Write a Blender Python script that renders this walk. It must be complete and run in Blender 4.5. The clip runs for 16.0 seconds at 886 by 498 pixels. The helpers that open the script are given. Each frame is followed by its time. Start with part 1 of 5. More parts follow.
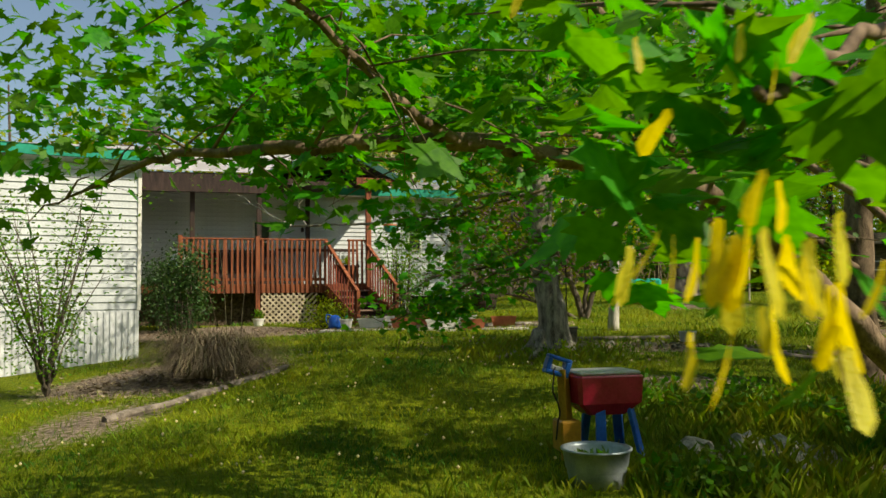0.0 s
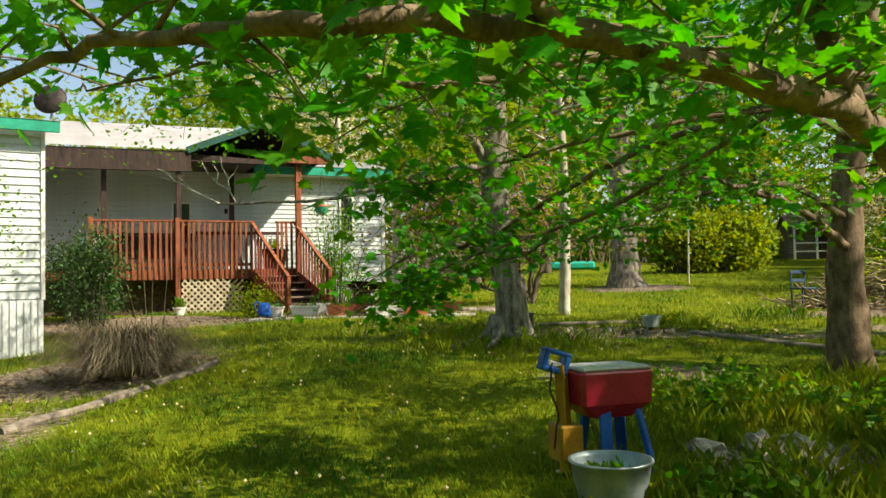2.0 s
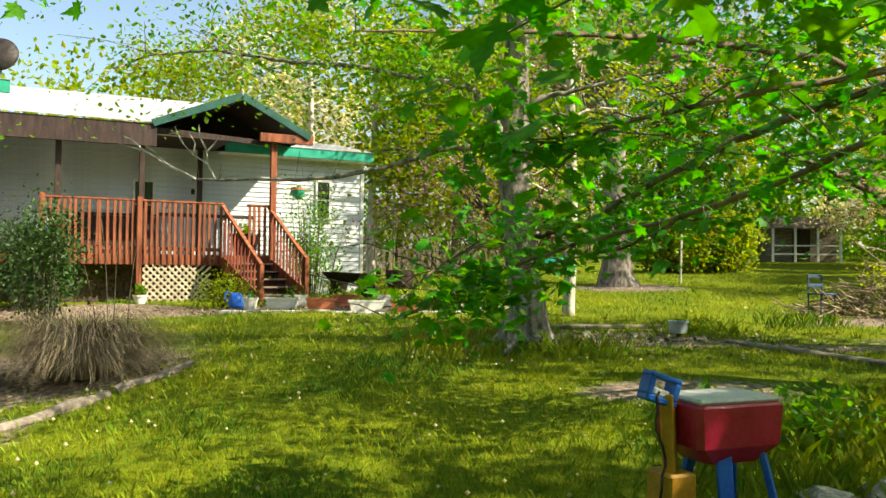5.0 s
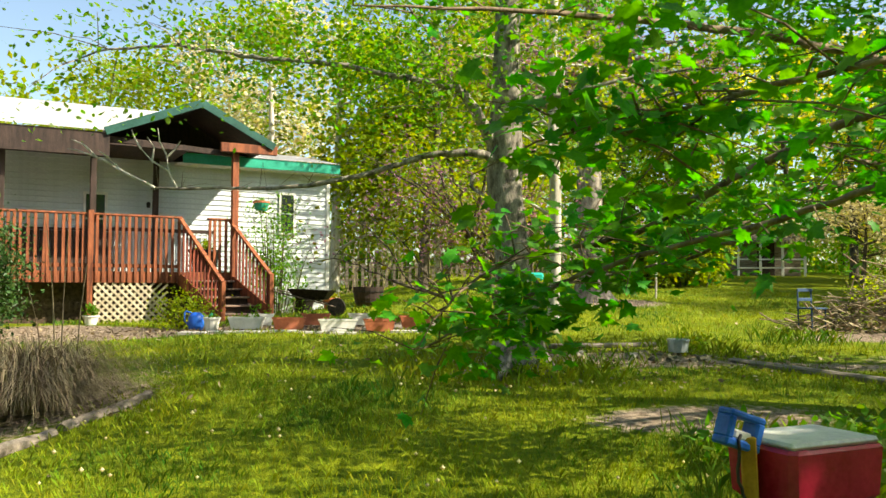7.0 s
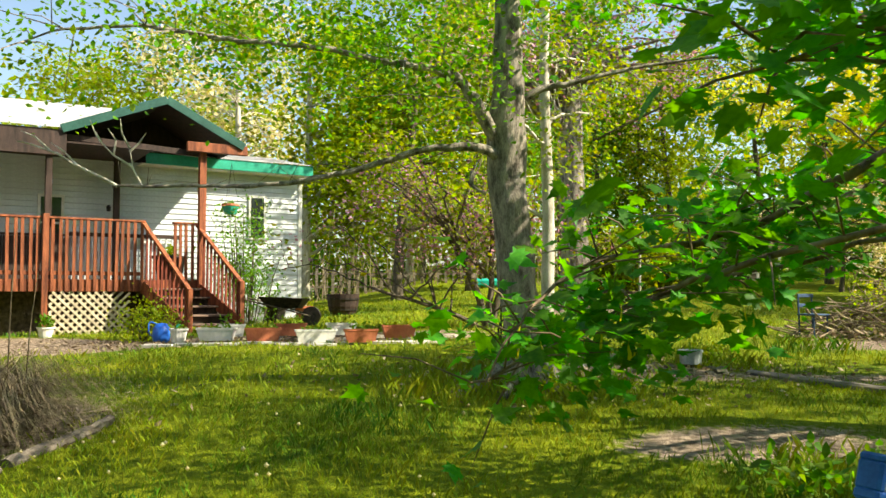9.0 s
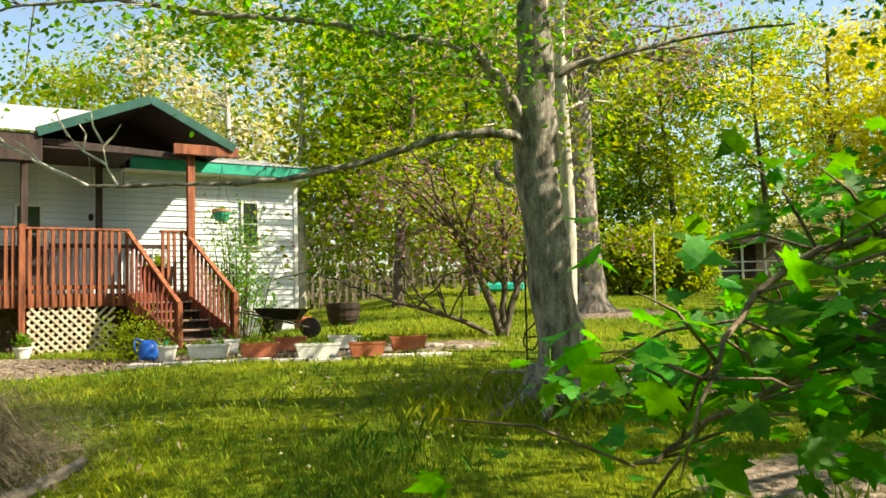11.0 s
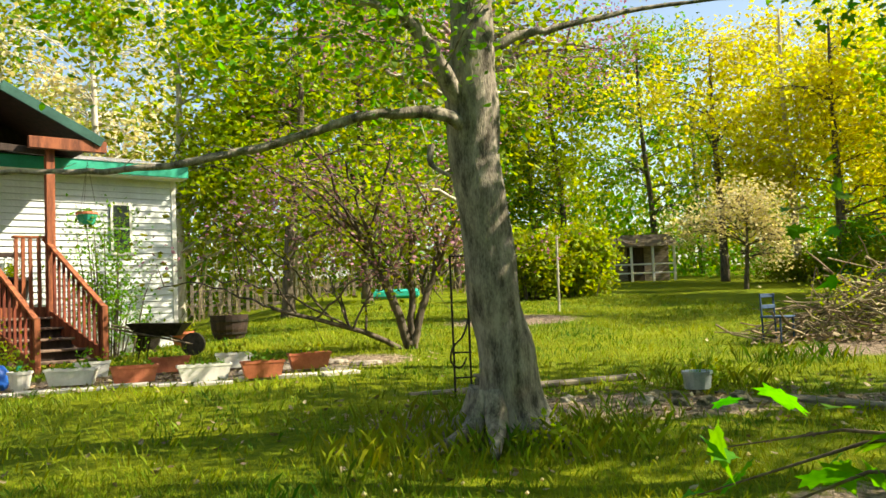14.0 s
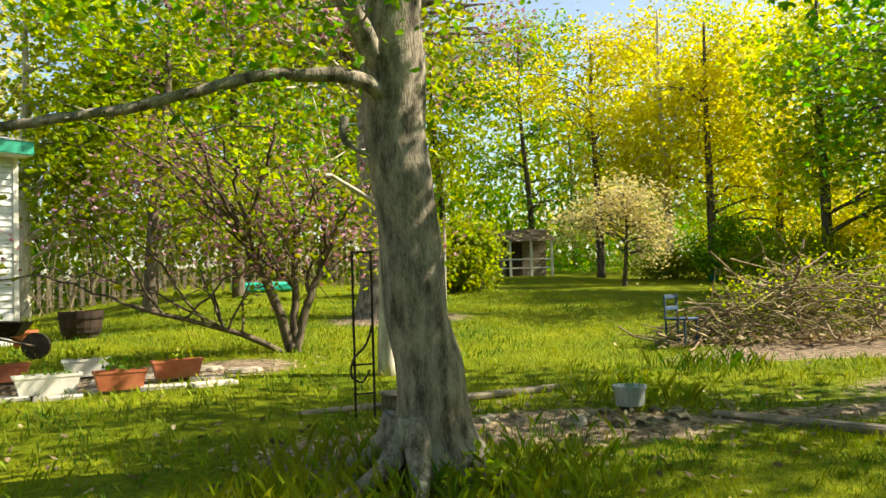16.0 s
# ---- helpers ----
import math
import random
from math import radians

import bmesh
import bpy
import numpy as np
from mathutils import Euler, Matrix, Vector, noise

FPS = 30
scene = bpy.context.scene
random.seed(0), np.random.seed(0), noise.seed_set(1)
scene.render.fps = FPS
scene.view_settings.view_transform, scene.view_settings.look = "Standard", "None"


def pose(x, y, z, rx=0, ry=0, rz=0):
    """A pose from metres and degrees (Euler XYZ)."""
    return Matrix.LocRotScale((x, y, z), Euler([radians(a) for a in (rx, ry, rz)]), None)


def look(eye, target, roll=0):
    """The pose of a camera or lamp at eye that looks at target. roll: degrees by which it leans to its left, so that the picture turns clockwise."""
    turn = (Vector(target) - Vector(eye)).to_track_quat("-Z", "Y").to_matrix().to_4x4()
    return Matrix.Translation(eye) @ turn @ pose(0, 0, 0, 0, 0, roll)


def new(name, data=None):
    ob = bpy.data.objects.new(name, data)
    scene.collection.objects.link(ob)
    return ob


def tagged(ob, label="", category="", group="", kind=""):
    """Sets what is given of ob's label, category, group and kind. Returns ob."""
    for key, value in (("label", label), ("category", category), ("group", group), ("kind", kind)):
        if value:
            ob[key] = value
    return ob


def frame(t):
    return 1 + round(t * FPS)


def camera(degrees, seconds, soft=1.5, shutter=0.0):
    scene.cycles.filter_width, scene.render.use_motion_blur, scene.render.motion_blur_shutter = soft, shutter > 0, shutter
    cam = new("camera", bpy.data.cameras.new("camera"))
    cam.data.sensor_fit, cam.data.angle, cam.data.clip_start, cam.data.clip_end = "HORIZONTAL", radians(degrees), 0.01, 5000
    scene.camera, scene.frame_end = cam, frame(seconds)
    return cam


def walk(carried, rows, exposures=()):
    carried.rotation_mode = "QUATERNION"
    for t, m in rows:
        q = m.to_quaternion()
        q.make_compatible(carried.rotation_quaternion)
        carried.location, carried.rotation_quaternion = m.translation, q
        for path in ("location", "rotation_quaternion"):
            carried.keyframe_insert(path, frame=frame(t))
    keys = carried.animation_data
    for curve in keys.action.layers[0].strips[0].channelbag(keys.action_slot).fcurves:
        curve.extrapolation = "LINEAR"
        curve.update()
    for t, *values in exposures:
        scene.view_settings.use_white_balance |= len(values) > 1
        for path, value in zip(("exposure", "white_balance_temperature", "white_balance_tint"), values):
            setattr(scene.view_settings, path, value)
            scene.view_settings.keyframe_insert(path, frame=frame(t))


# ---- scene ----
cam = camera(56.4, 16.0, soft=1.5, shutter=0.2)
PATH = [
    (0, (1.535, 0.746, 0.807), (1.235, 2.721, 0.913), -0.5),
    (0.5, (1.319, 1.072, 0.824), (1.087, 3.056, 0.909), -0.9),
    (1, (1.196, 1.359, 0.803), (1.01, 3.349, 0.881), -0.9),
    (1.5, (1.089, 1.63, 0.814), (0.941, 3.624, 0.879), -1.0),
    (2, (0.967, 1.85, 0.801), (0.858, 3.846, 0.868), -1.0),
    (2.5, (0.808, 2.068, 0.822), (0.737, 4.065, 0.883), -0.9),
    (3, (0.659, 2.299, 0.817), (0.613, 4.298, 0.869), -0.6),
    (3.5, (0.536, 2.5, 0.836), (0.501, 4.499, 0.874), -0.2),
    (4, (0.44, 2.773, 0.825), (0.405, 4.772, 0.854), 0.3),
    (6.5, (-0.026, 3.92, 0.83), (0.038, 5.918, 0.916), 0.5),
    (7, (-0.095, 4.147, 0.83), (0.0, 6.143, 0.917), 0.3),
    (7.5, (-0.171, 4.394, 0.8), (-0.049, 6.388, 0.897), 0.5),
    (8, (-0.233, 4.661, 0.809), (-0.091, 6.653, 0.91), 0.4),
    (8.5, (-0.28, 4.895, 0.804), (-0.122, 6.886, 0.909), 0.3),
    (9, (-0.388, 5.067, 0.847), (-0.208, 7.056, 0.949), 0.0),
    (9.5, (-0.463, 5.299, 0.858), (-0.273, 7.287, 0.963), -0.1),
    (12, (-0.567, 6.764, 0.935), (-0.354, 8.75, 1.05), -2.4),
    (12.5, (-0.534, 6.982, 0.963), (-0.283, 8.963, 1.079), -2.3),
    (13, (-0.559, 7.178, 0.948), (-0.242, 9.149, 1.07), -2.2),
    (13.5, (-0.683, 7.338, 0.944), (-0.282, 9.294, 1.065), -2.3),
    (14, (-0.738, 7.525, 0.938), (-0.261, 9.464, 1.057), -2.4),
    (14.5, (-0.72, 7.752, 0.939), (-0.176, 9.673, 1.054), -2.2),
    (15, (-0.709, 8.015, 0.958), (-0.091, 9.915, 1.066), -2.2),
    (15.5, (-0.709, 8.42, 1.011), (-0.01, 10.291, 1.108), -2.0),
    (16, (-0.721, 8.717, 1.05), (0.053, 10.559, 1.137), -1.8),
]
EXPOSURES = [(0.0, 0.18, 7200, 6), (1.5, 0.62, 7200, 6), (4.0, 1.15, 7100, 6), (8.0, 1.28, 7100, 6), (16.0, 1.25, 7500, 7)]
walk(cam, [(t, look(*r)) for t, *r in PATH], EXPOSURES)

# ---- light ----
world = bpy.data.worlds.new("world")
scene.world = world
world.use_nodes = True
wn = world.node_tree.nodes
sky = wn.new("ShaderNodeTexSky")
sky.sky_type, sky.sun_disc = "NISHITA", False
SUN = Vector((0.83, -0.24, 0.78)).normalized()
sky.sun_elevation = math.asin(SUN.z)
sky.sun_rotation = math.atan2(SUN.x, SUN.y)
sky.air_density, sky.dust_density = 1.0, 1.3
world.node_tree.links.new(sky.outputs[0], wn["Background"].inputs[0])
wn["Background"].inputs[1].default_value = 0.105
sun = new("sun", bpy.data.lights.new("sun", "SUN"))
sun.data.energy, sun.data.angle, sun.data.color = 5.0, radians(0.6), (1.0, 0.93, 0.80)
sun.matrix_world = look(SUN * 60, (0, 0, 0))

# ---- materials ----


def mat(name, c1, c2, scale=6.0, rough=0.7, bump=0.3, metal=0.0, stretch=(1, 1, 1), translucent=0.0, vary=0.0, fine=9.0, trans_col=None, spec=0.3):
    """Two-tone surface: large stains, fine grain, relief, and a change of tone from piece to piece."""
    m = bpy.data.materials.new(name)
    m.use_nodes = True
    nt, link = m.node_tree, m.node_tree.links.new
    N = nt.nodes.new
    b = nt.nodes["Principled BSDF"]
    tc, mp = N("ShaderNodeTexCoord"), N("ShaderNodeMapping")
    mp.inputs["Scale"].default_value = stretch
    link(tc.outputs["Object"], mp.inputs[0])
    n1, n2 = N("ShaderNodeTexNoise"), N("ShaderNodeTexNoise")
    n1.inputs["Scale"].default_value, n2.inputs["Scale"].default_value = scale, scale * fine
    n1.inputs["Detail"].default_value, n2.inputs["Detail"].default_value = 5, 4
    for n in (n1, n2):
        link(mp.outputs[0], n.inputs["Vector"])
    add = N("ShaderNodeMath")
    add.operation = "MULTIPLY_ADD"
    add.inputs[1].default_value = 0.45
    link(n2.outputs["Fac"], add.inputs[0])
    sub = N("ShaderNodeMath")
    sub.operation = "SUBTRACT"
    link(n1.outputs["Fac"], sub.inputs[0])
    sub.inputs[1].default_value = 0.22
    link(sub.outputs[0], add.inputs[2])
    ramp = N("ShaderNodeValToRGB")
    ramp.color_ramp.elements[0].position, ramp.color_ramp.elements[1].position = 0.32, 0.68
    ramp.color_ramp.elements[0].color, ramp.color_ramp.elements[1].color = (*c1, 1), (*c2, 1)
    link(add.outputs[0], ramp.inputs[0])
    col = ramp.outputs[0]
    if vary:
        geo, oi, hs, a2 = N("ShaderNodeNewGeometry"), N("ShaderNodeObjectInfo"), N("ShaderNodeHueSaturation"), N("ShaderNodeMath")
        a2.operation = "ADD"
        link(geo.outputs["Random Per Island"], a2.inputs[0])
        link(oi.outputs["Random"], a2.inputs[1])
        mr = N("ShaderNodeMapRange")
        mr.inputs["From Max"].default_value = 2.0
        mr.inputs["To Min"].default_value, mr.inputs["To Max"].default_value = 1 - vary, 1 + vary
        link(a2.outputs[0], mr.inputs[0])
        link(mr.outputs[0], hs.inputs["Value"])
        mh = N("ShaderNodeMapRange")
        mh.inputs["To Min"].default_value, mh.inputs["To Max"].default_value = 0.5 - vary * 0.06, 0.5 + vary * 0.06
        link(geo.outputs["Random Per Island"], mh.inputs[0])
        link(mh.outputs[0], hs.inputs["Hue"])
        link(col, hs.inputs["Color"])
        col = hs.outputs[0]
    link(col, b.inputs["Base Color"])
    b.inputs["Roughness"].default_value, b.inputs["Metallic"].default_value = rough, metal
    b.inputs["Specular IOR Level"].default_value = spec
    if bump:
        bp = N("ShaderNodeBump")
        bp.inputs["Strength"].default_value, bp.inputs["Distance"].default_value = bump, 0.02
        link(add.outputs[0], bp.inputs["Height"])
        link(bp.outputs[0], b.inputs["Normal"])
    if translucent:
        tr, mx = N("ShaderNodeBsdfTranslucent"), N("ShaderNodeMixShader")
        mul = N("ShaderNodeMix")
        mul.data_type, mul.blend_type = "RGBA", "MULTIPLY"
        mul.inputs["Factor"].default_value = 1.0
        link(col, mul.inputs["A"])
        mul.inputs["B"].default_value = (*(trans_col or (1.5, 1.5, 0.5)), 1)
        link(mul.outputs["Result"], tr.inputs[0])
        mx.inputs[0].default_value = translucent
        link(b.outputs[0], mx.inputs[1])
        link(tr.outputs[0], mx.inputs[2])
        link(mx.outputs[0], nt.nodes["Material Output"].inputs[0])
    return m


M_BARK = mat("grey_bark", (0.075, 0.062, 0.048), (0.40, 0.345, 0.28), 2.6, 0.9, 1.0, stretch=(5, 5, 1.7), fine=7)
M_BARK2 = mat("brown_bark", (0.045, 0.035, 0.027), (0.17, 0.135, 0.10), 7, 0.9, 0.8, stretch=(2, 2, 0.5))
M_MBARK = mat("maple_bark", (0.085, 0.055, 0.033), (0.27, 0.19, 0.12), 6, 0.85, 0.6, stretch=(2, 2, 1), fine=6)
M_PALE = mat("pale_bark", (0.30, 0.26, 0.20), (0.62, 0.58, 0.50), 5, 0.85, 0.5, stretch=(2, 2, 0.6))
M_MAPLE = mat("maple_leaf", (0.028, 0.140, 0.006), (0.095, 0.285, 0.010), 9, 0.5, 0.1, translucent=0.55, vary=0.45, trans_col=(1.4, 1.5, 0.35))
M_LEAF = mat("spring_leaf", (0.15, 0.23, 0.008), (0.34, 0.41, 0.014), 3, 0.55, 0.0, translucent=0.55, vary=0.5, trans_col=(1.5, 1.35, 0.35))
M_LEAF_D = mat("deep_leaf", (0.06, 0.17, 0.007), (0.17, 0.31, 0.012), 3, 0.55, 0.0, translucent=0.5, vary=0.5, trans_col=(1.4, 1.5, 0.4))
M_LEAF_Y = mat("yellow_leaf", (0.46, 0.43, 0.012), (0.70, 0.62, 0.04), 3, 0.55, 0.0, translucent=0.45, vary=0.35, trans_col=(1.25, 1.25, 0.4))
M_LEAF_P = mat("pale_blossom", (0.60, 0.53, 0.27), (0.80, 0.73, 0.46), 3, 0.6, 0.0, translucent=0.4, vary=0.3, trans_col=(1.1, 1.0, 0.6))
# Evergreen leaf darkened: the shade beside the deck is in its colour.
M_EVER_SHADE = mat("shaded_evergreen_leaf", (0.010, 0.035, 0.006), (0.045, 0.095, 0.014), 3, 0.5, 0.0, translucent=0.15, vary=0.4)
M_PINK = mat("redbud_blossom", (0.26, 0.12, 0.17), (0.50, 0.26, 0.33), 3, 0.6, 0.0, translucent=0.3, vary=0.4, trans_col=(1.2, 0.9, 1.0))
M_SAMARA = mat("maple_key", (0.62, 0.54, 0.02), (0.80, 0.72, 0.06), 30, 0.5, 0.2, translucent=0.5, vary=0.3, trans_col=(1.4, 1.2, 0.3))
M_GRASS = mat("grass_blade", (0.040, 0.125, 0.004), (0.31, 0.345, 0.008), 0.7, 0.6, 0.0, translucent=0.22, vary=0.5, trans_col=(1.5, 1.3, 0.3))
M_STRAW = mat("dry_grass", (0.15, 0.105, 0.06), (0.44, 0.35, 0.22), 3, 0.8, 0.0, translucent=0.15, vary=0.4, trans_col=(1, 0.9, 0.6))
M_DECK = mat("red_stained_wood", (0.085, 0.021, 0.010), (0.32, 0.090, 0.040), 3, 0.65, 0.3, stretch=(4, 4, 0.5), vary=0.35)
M_DECK_D = mat("weathered_deck_wood", (0.09, 0.06, 0.045), (0.24, 0.16, 0.12), 4, 0.8, 0.3, vary=0.2)
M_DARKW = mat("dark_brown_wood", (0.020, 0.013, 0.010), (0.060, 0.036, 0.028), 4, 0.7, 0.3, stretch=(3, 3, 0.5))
M_SIDING = mat("white_siding", (0.47, 0.50, 0.51), (0.66, 0.69, 0.69), 1.3, 0.5, 0.08, fine=20)
M_GREEN = mat("green_metal_trim", (0.015, 0.24, 0.15), (0.03, 0.36, 0.24), 2, 0.4, 0.05)
M_DKGREEN = mat("dark_green_trim", (0.012, 0.06, 0.045), (0.03, 0.11, 0.085), 2, 0.5, 0.05)
M_ROOF = mat("pale_roof_metal", (0.66, 0.63, 0.62), (0.82, 0.79, 0.78), 2, 0.35, 0.1)
M_BRUSH = mat("cut_brushwood", (0.14, 0.10, 0.06), (0.46, 0.36, 0.23), 4, 0.9, 0.2, vary=0.4)
M_MOSS = mat("mossy_stone", (0.05, 0.045, 0.025), (0.20, 0.17, 0.12), 9, 0.95, 0.6, vary=0.3)
M_LATTICE = mat("pale_lattice_wood", (0.40, 0.33, 0.22), (0.62, 0.54, 0.38), 6, 0.7, 0.2, vary=0.2)
M_WHITE = mat("white_plastic", (0.62, 0.60, 0.55), (0.80, 0.78, 0.73), 6, 0.5, 0.1)
M_TERRA = mat("terracotta_plastic", (0.40, 0.11, 0.055), (0.58, 0.19, 0.10), 6, 0.6, 0.1)
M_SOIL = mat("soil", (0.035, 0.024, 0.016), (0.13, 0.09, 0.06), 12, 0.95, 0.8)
M_STONE = mat("pale_stone", (0.12, 0.10, 0.075), (0.48, 0.42, 0.35), 5, 0.9, 0.6, vary=0.25)
M_PAVER = mat("concrete_paver", (0.40, 0.36, 0.32), (0.60, 0.55, 0.50), 5, 0.9, 0.4, vary=0.2)
M_BLACK = mat("black_iron", (0.012, 0.011, 0.010), (0.05, 0.04, 0.033), 12, 0.55, 0.3, metal=0.3)
M_BLUE = mat("blue_painted_metal", (0.012, 0.09, 0.46), (0.03, 0.17, 0.66), 5, 0.4, 0.1)
M_CHAIR = mat("faded_blue_paint", (0.02, 0.045, 0.10), (0.06, 0.11, 0.20), 8, 0.7, 0.2)
M_RED = mat("red_painted_metal", (0.30, 0.008, 0.03), (0.50, 0.02, 0.06), 4, 0.25, 0.08, spec=0.6)
M_YEL = mat("yellow_painted_metal", (0.36, 0.17, 0.012), (0.58, 0.30, 0.03), 6, 0.5, 0.15)
M_ZINC = mat("galvanised_metal", (0.30, 0.36, 0.40), (0.52, 0.58, 0.60), 7, 0.42, 0.1, metal=0.5)
M_LID = mat("scuffed_pale_lid", (0.42, 0.42, 0.40), (0.68, 0.67, 0.63), 5, 0.5, 0.15)
M_GREY = mat("weathered_grey_wood", (0.10, 0.08, 0.06), (0.30, 0.25, 0.20), 5, 0.9, 0.5, stretch=(0.5, 3, 3))
M_TEAL = mat("teal_plastic", (0.01, 0.30, 0.24), (0.02, 0.44, 0.36), 3, 0.4, 0.1)
M_GLASS = mat("dark_window_glass", (0.015, 0.02, 0.022), (0.03, 0.04, 0.04), 1, 0.05, 0.0, spec=0.6)
M_SKIRT = mat("white_skirting", (0.50, 0.52, 0.53), (0.72, 0.74, 0.75), 2, 0.5, 0.1)


def ground_mat():
    m = bpy.data.materials.new("lawn_and_soil")
    m.use_nodes = True
    nt, link = m.node_tree, m.node_tree.links.new
    N, b = nt.nodes.new, m.node_tree.nodes["Principled BSDF"]
    at = N("ShaderNodeVertexColor")
    at.layer_name = "bare"
    tc = N("ShaderNodeTexCoord")
    n1, n2, n3 = N("ShaderNodeTexNoise"), N("ShaderNodeTexNoise"), N("ShaderNodeTexNoise")
    for n, s in ((n1, 0.9), (n2, 14), (n3, 60)):
        n.inputs["Scale"].default_value, n.inputs["Detail"].default_value = s, 6
        link(tc.outputs["Object"], n.inputs["Vector"])
    g, d = N("ShaderNodeValToRGB"), N("ShaderNodeValToRGB")
    g.color_ramp.elements[0].color, g.color_ramp.elements[1].color = (0.034, 0.092, 0.004, 1), (0.26, 0.285, 0.009, 1)
    g.color_ramp.elements[0].position, g.color_ramp.elements[1].position = 0.3, 0.7
    d.color_ramp.elements[0].color, d.color_ramp.elements[1].color = (0.13, 0.095, 0.065, 1), (0.40, 0.31, 0.23, 1)
    d.color_ramp.elements[0].position, d.color_ramp.elements[1].position = 0.35, 0.65
    mixn = N("ShaderNodeMath")
    mixn.operation = "MULTIPLY_ADD"
    link(n1.outputs["Fac"], mixn.inputs[0])
    mixn.inputs[1].default_value = 0.5
    hlf = N("ShaderNodeMath")
    hlf.operation = "MULTIPLY"
    hlf.inputs[1].default_value = 0.5
    link(n2.outputs["Fac"], hlf.inputs[0])
    link(hlf.outputs[0], mixn.inputs[2])
    link(mixn.outputs[0], g.inputs[0])
    link(n2.outputs["Fac"], d.inputs[0])
    edge = N("ShaderNodeMath")
    edge.operation = "ADD"
    link(at.outputs["Color"], edge.inputs[0])
    e2 = N("ShaderNodeMapRange")
    e2.inputs["To Min"].default_value, e2.inputs["To Max"].default_value = -0.45, 0.45
    link(n2.outputs["Fac"], e2.inputs[0])
    link(e2.outputs[0], edge.inputs[1])
    st = N("ShaderNodeMapRange")
    st.inputs["From Min"].default_value, st.inputs["From Max"].default_value = 0.38, 0.62
    link(edge.outputs[0], st.inputs[0])
    mx = N("ShaderNodeMix")
    mx.data_type = "RGBA"
    link(st.outputs[0], mx.inputs["Factor"])
    link(g.outputs[0], mx.inputs["A"])
    link(d.outputs[0], mx.inputs["B"])
    link(mx.outputs["Result"], b.inputs["Base Color"])
    b.inputs["Roughness"].default_value = 0.95
    b.inputs["Specular IOR Level"].default_value = 0.1
    bp = N("ShaderNodeBump")
    bp.inputs["Strength"].default_value, bp.inputs["Distance"].default_value = 0.9, 0.05
    ad = N("ShaderNodeMath")
    ad.operation = "ADD"
    link(n2.outputs["Fac"], ad.inputs[0])
    link(n3.outputs["Fac"], ad.inputs[1])
    link(ad.outputs[0], bp.inputs["Height"])
    link(bp.outputs[0], b.inputs["Normal"])
    return m


M_GROUND = ground_mat()

# ---- builders ----
rng = np.random.default_rng(7)


def ease(a, b, v):
    k = min(1.0, max(0.0, (v - a) / (b - a)))
    return k * k * (3 - 2 * k)


def H(x, y):
    """Height of the ground: it climbs to the big tree, then gently on, more so to the east."""
    h = float(np.interp(y, (-30, 0, 5, 8.2, 10, 12, 14.2, 17.5), (-1.0, -0.85, -0.75, -0.62, -0.47, -0.28, -0.1, 0)))
    side = min(1.0, max(0.02, (x + 5) / 7))
    h += max(0.0, min(y, 70) - 17.5) * 0.053 * side
    h -= 0.08 * max(0.0, min(-2 - x, 8)) * (1 - ease(16.5, 20.5, y)) * ease(2, 9, y)
    return h + 0.035 * math.sin(x * 1.3 + y * 0.5) * math.sin(y * 0.9 - x * 0.4)


def part(name, bm, material, parent=None, label="", smooth=False):
    me = bpy.data.meshes.new(name)
    if isinstance(bm, tuple):
        me.from_pydata(bm[0], [], bm[1])
    else:
        bm.to_mesh(me)
        bm.free()
    me.materials.append(material)
    if smooth:
        me.polygons.foreach_set("use_smooth", [True] * len(me.polygons))
    ob = new(name, me)
    if parent is not None:
        ob.parent = parent
    if label:
        tagged(ob, label)
    return ob


def thing(name, at, label, category, group="", rz=0.0, kind=""):
    ob = new(name)
    ob.empty_display_size = 0.2
    ob.matrix_world = pose(*at, 0, 0, rz)
    return tagged(ob, label, category, group, kind)


def box(bm, lo, hi, m=None, bevel=0.0):
    vs = [bm.verts.new((x, y, z)) for z in (lo[2], hi[2]) for y in (lo[1], hi[1]) for x in (lo[0], hi[0])]
    fs = [bm.faces.new([vs[i] for i in f]) for f in ((0, 2, 3, 1), (4, 5, 7, 6), (0, 1, 5, 4), (2, 6, 7, 3), (0, 4, 6, 2), (1, 3, 7, 5))]
    if bevel:
        r = bmesh.ops.bevel(bm, geom=list({e for f in fs for e in f.edges}), offset=bevel, segments=1, affect="EDGES", profile=0.5)
        vs = list({v for f in r["faces"] for v in f.verts} | {v for v in vs if v.is_valid})
    if m is not None:
        bmesh.ops.transform(bm, matrix=m, verts=[v for v in vs if v.is_valid])
    return bm


def boxed(lo, hi, m=None, bevel=0.006):
    return box(bmesh.new(), lo, hi, m, bevel)


def beam(a, b, w, h, up=(0, 0, 1), bevel=0.006):
    """A squared timber from a to b."""
    a, b = Vector(a), Vector(b)
    d = (b - a).normalized()
    s = d.cross(Vector(up))
    s = s.normalized() if s.length > 1e-4 else Vector((1, 0, 0))
    u = s.cross(d).normalized()
    m = Matrix.Translation(a) @ Matrix((s, d, u)).transposed().to_4x4()
    return boxed((-w / 2, 0, -h / 2), (w / 2, (b - a).length, h / 2), m, bevel)


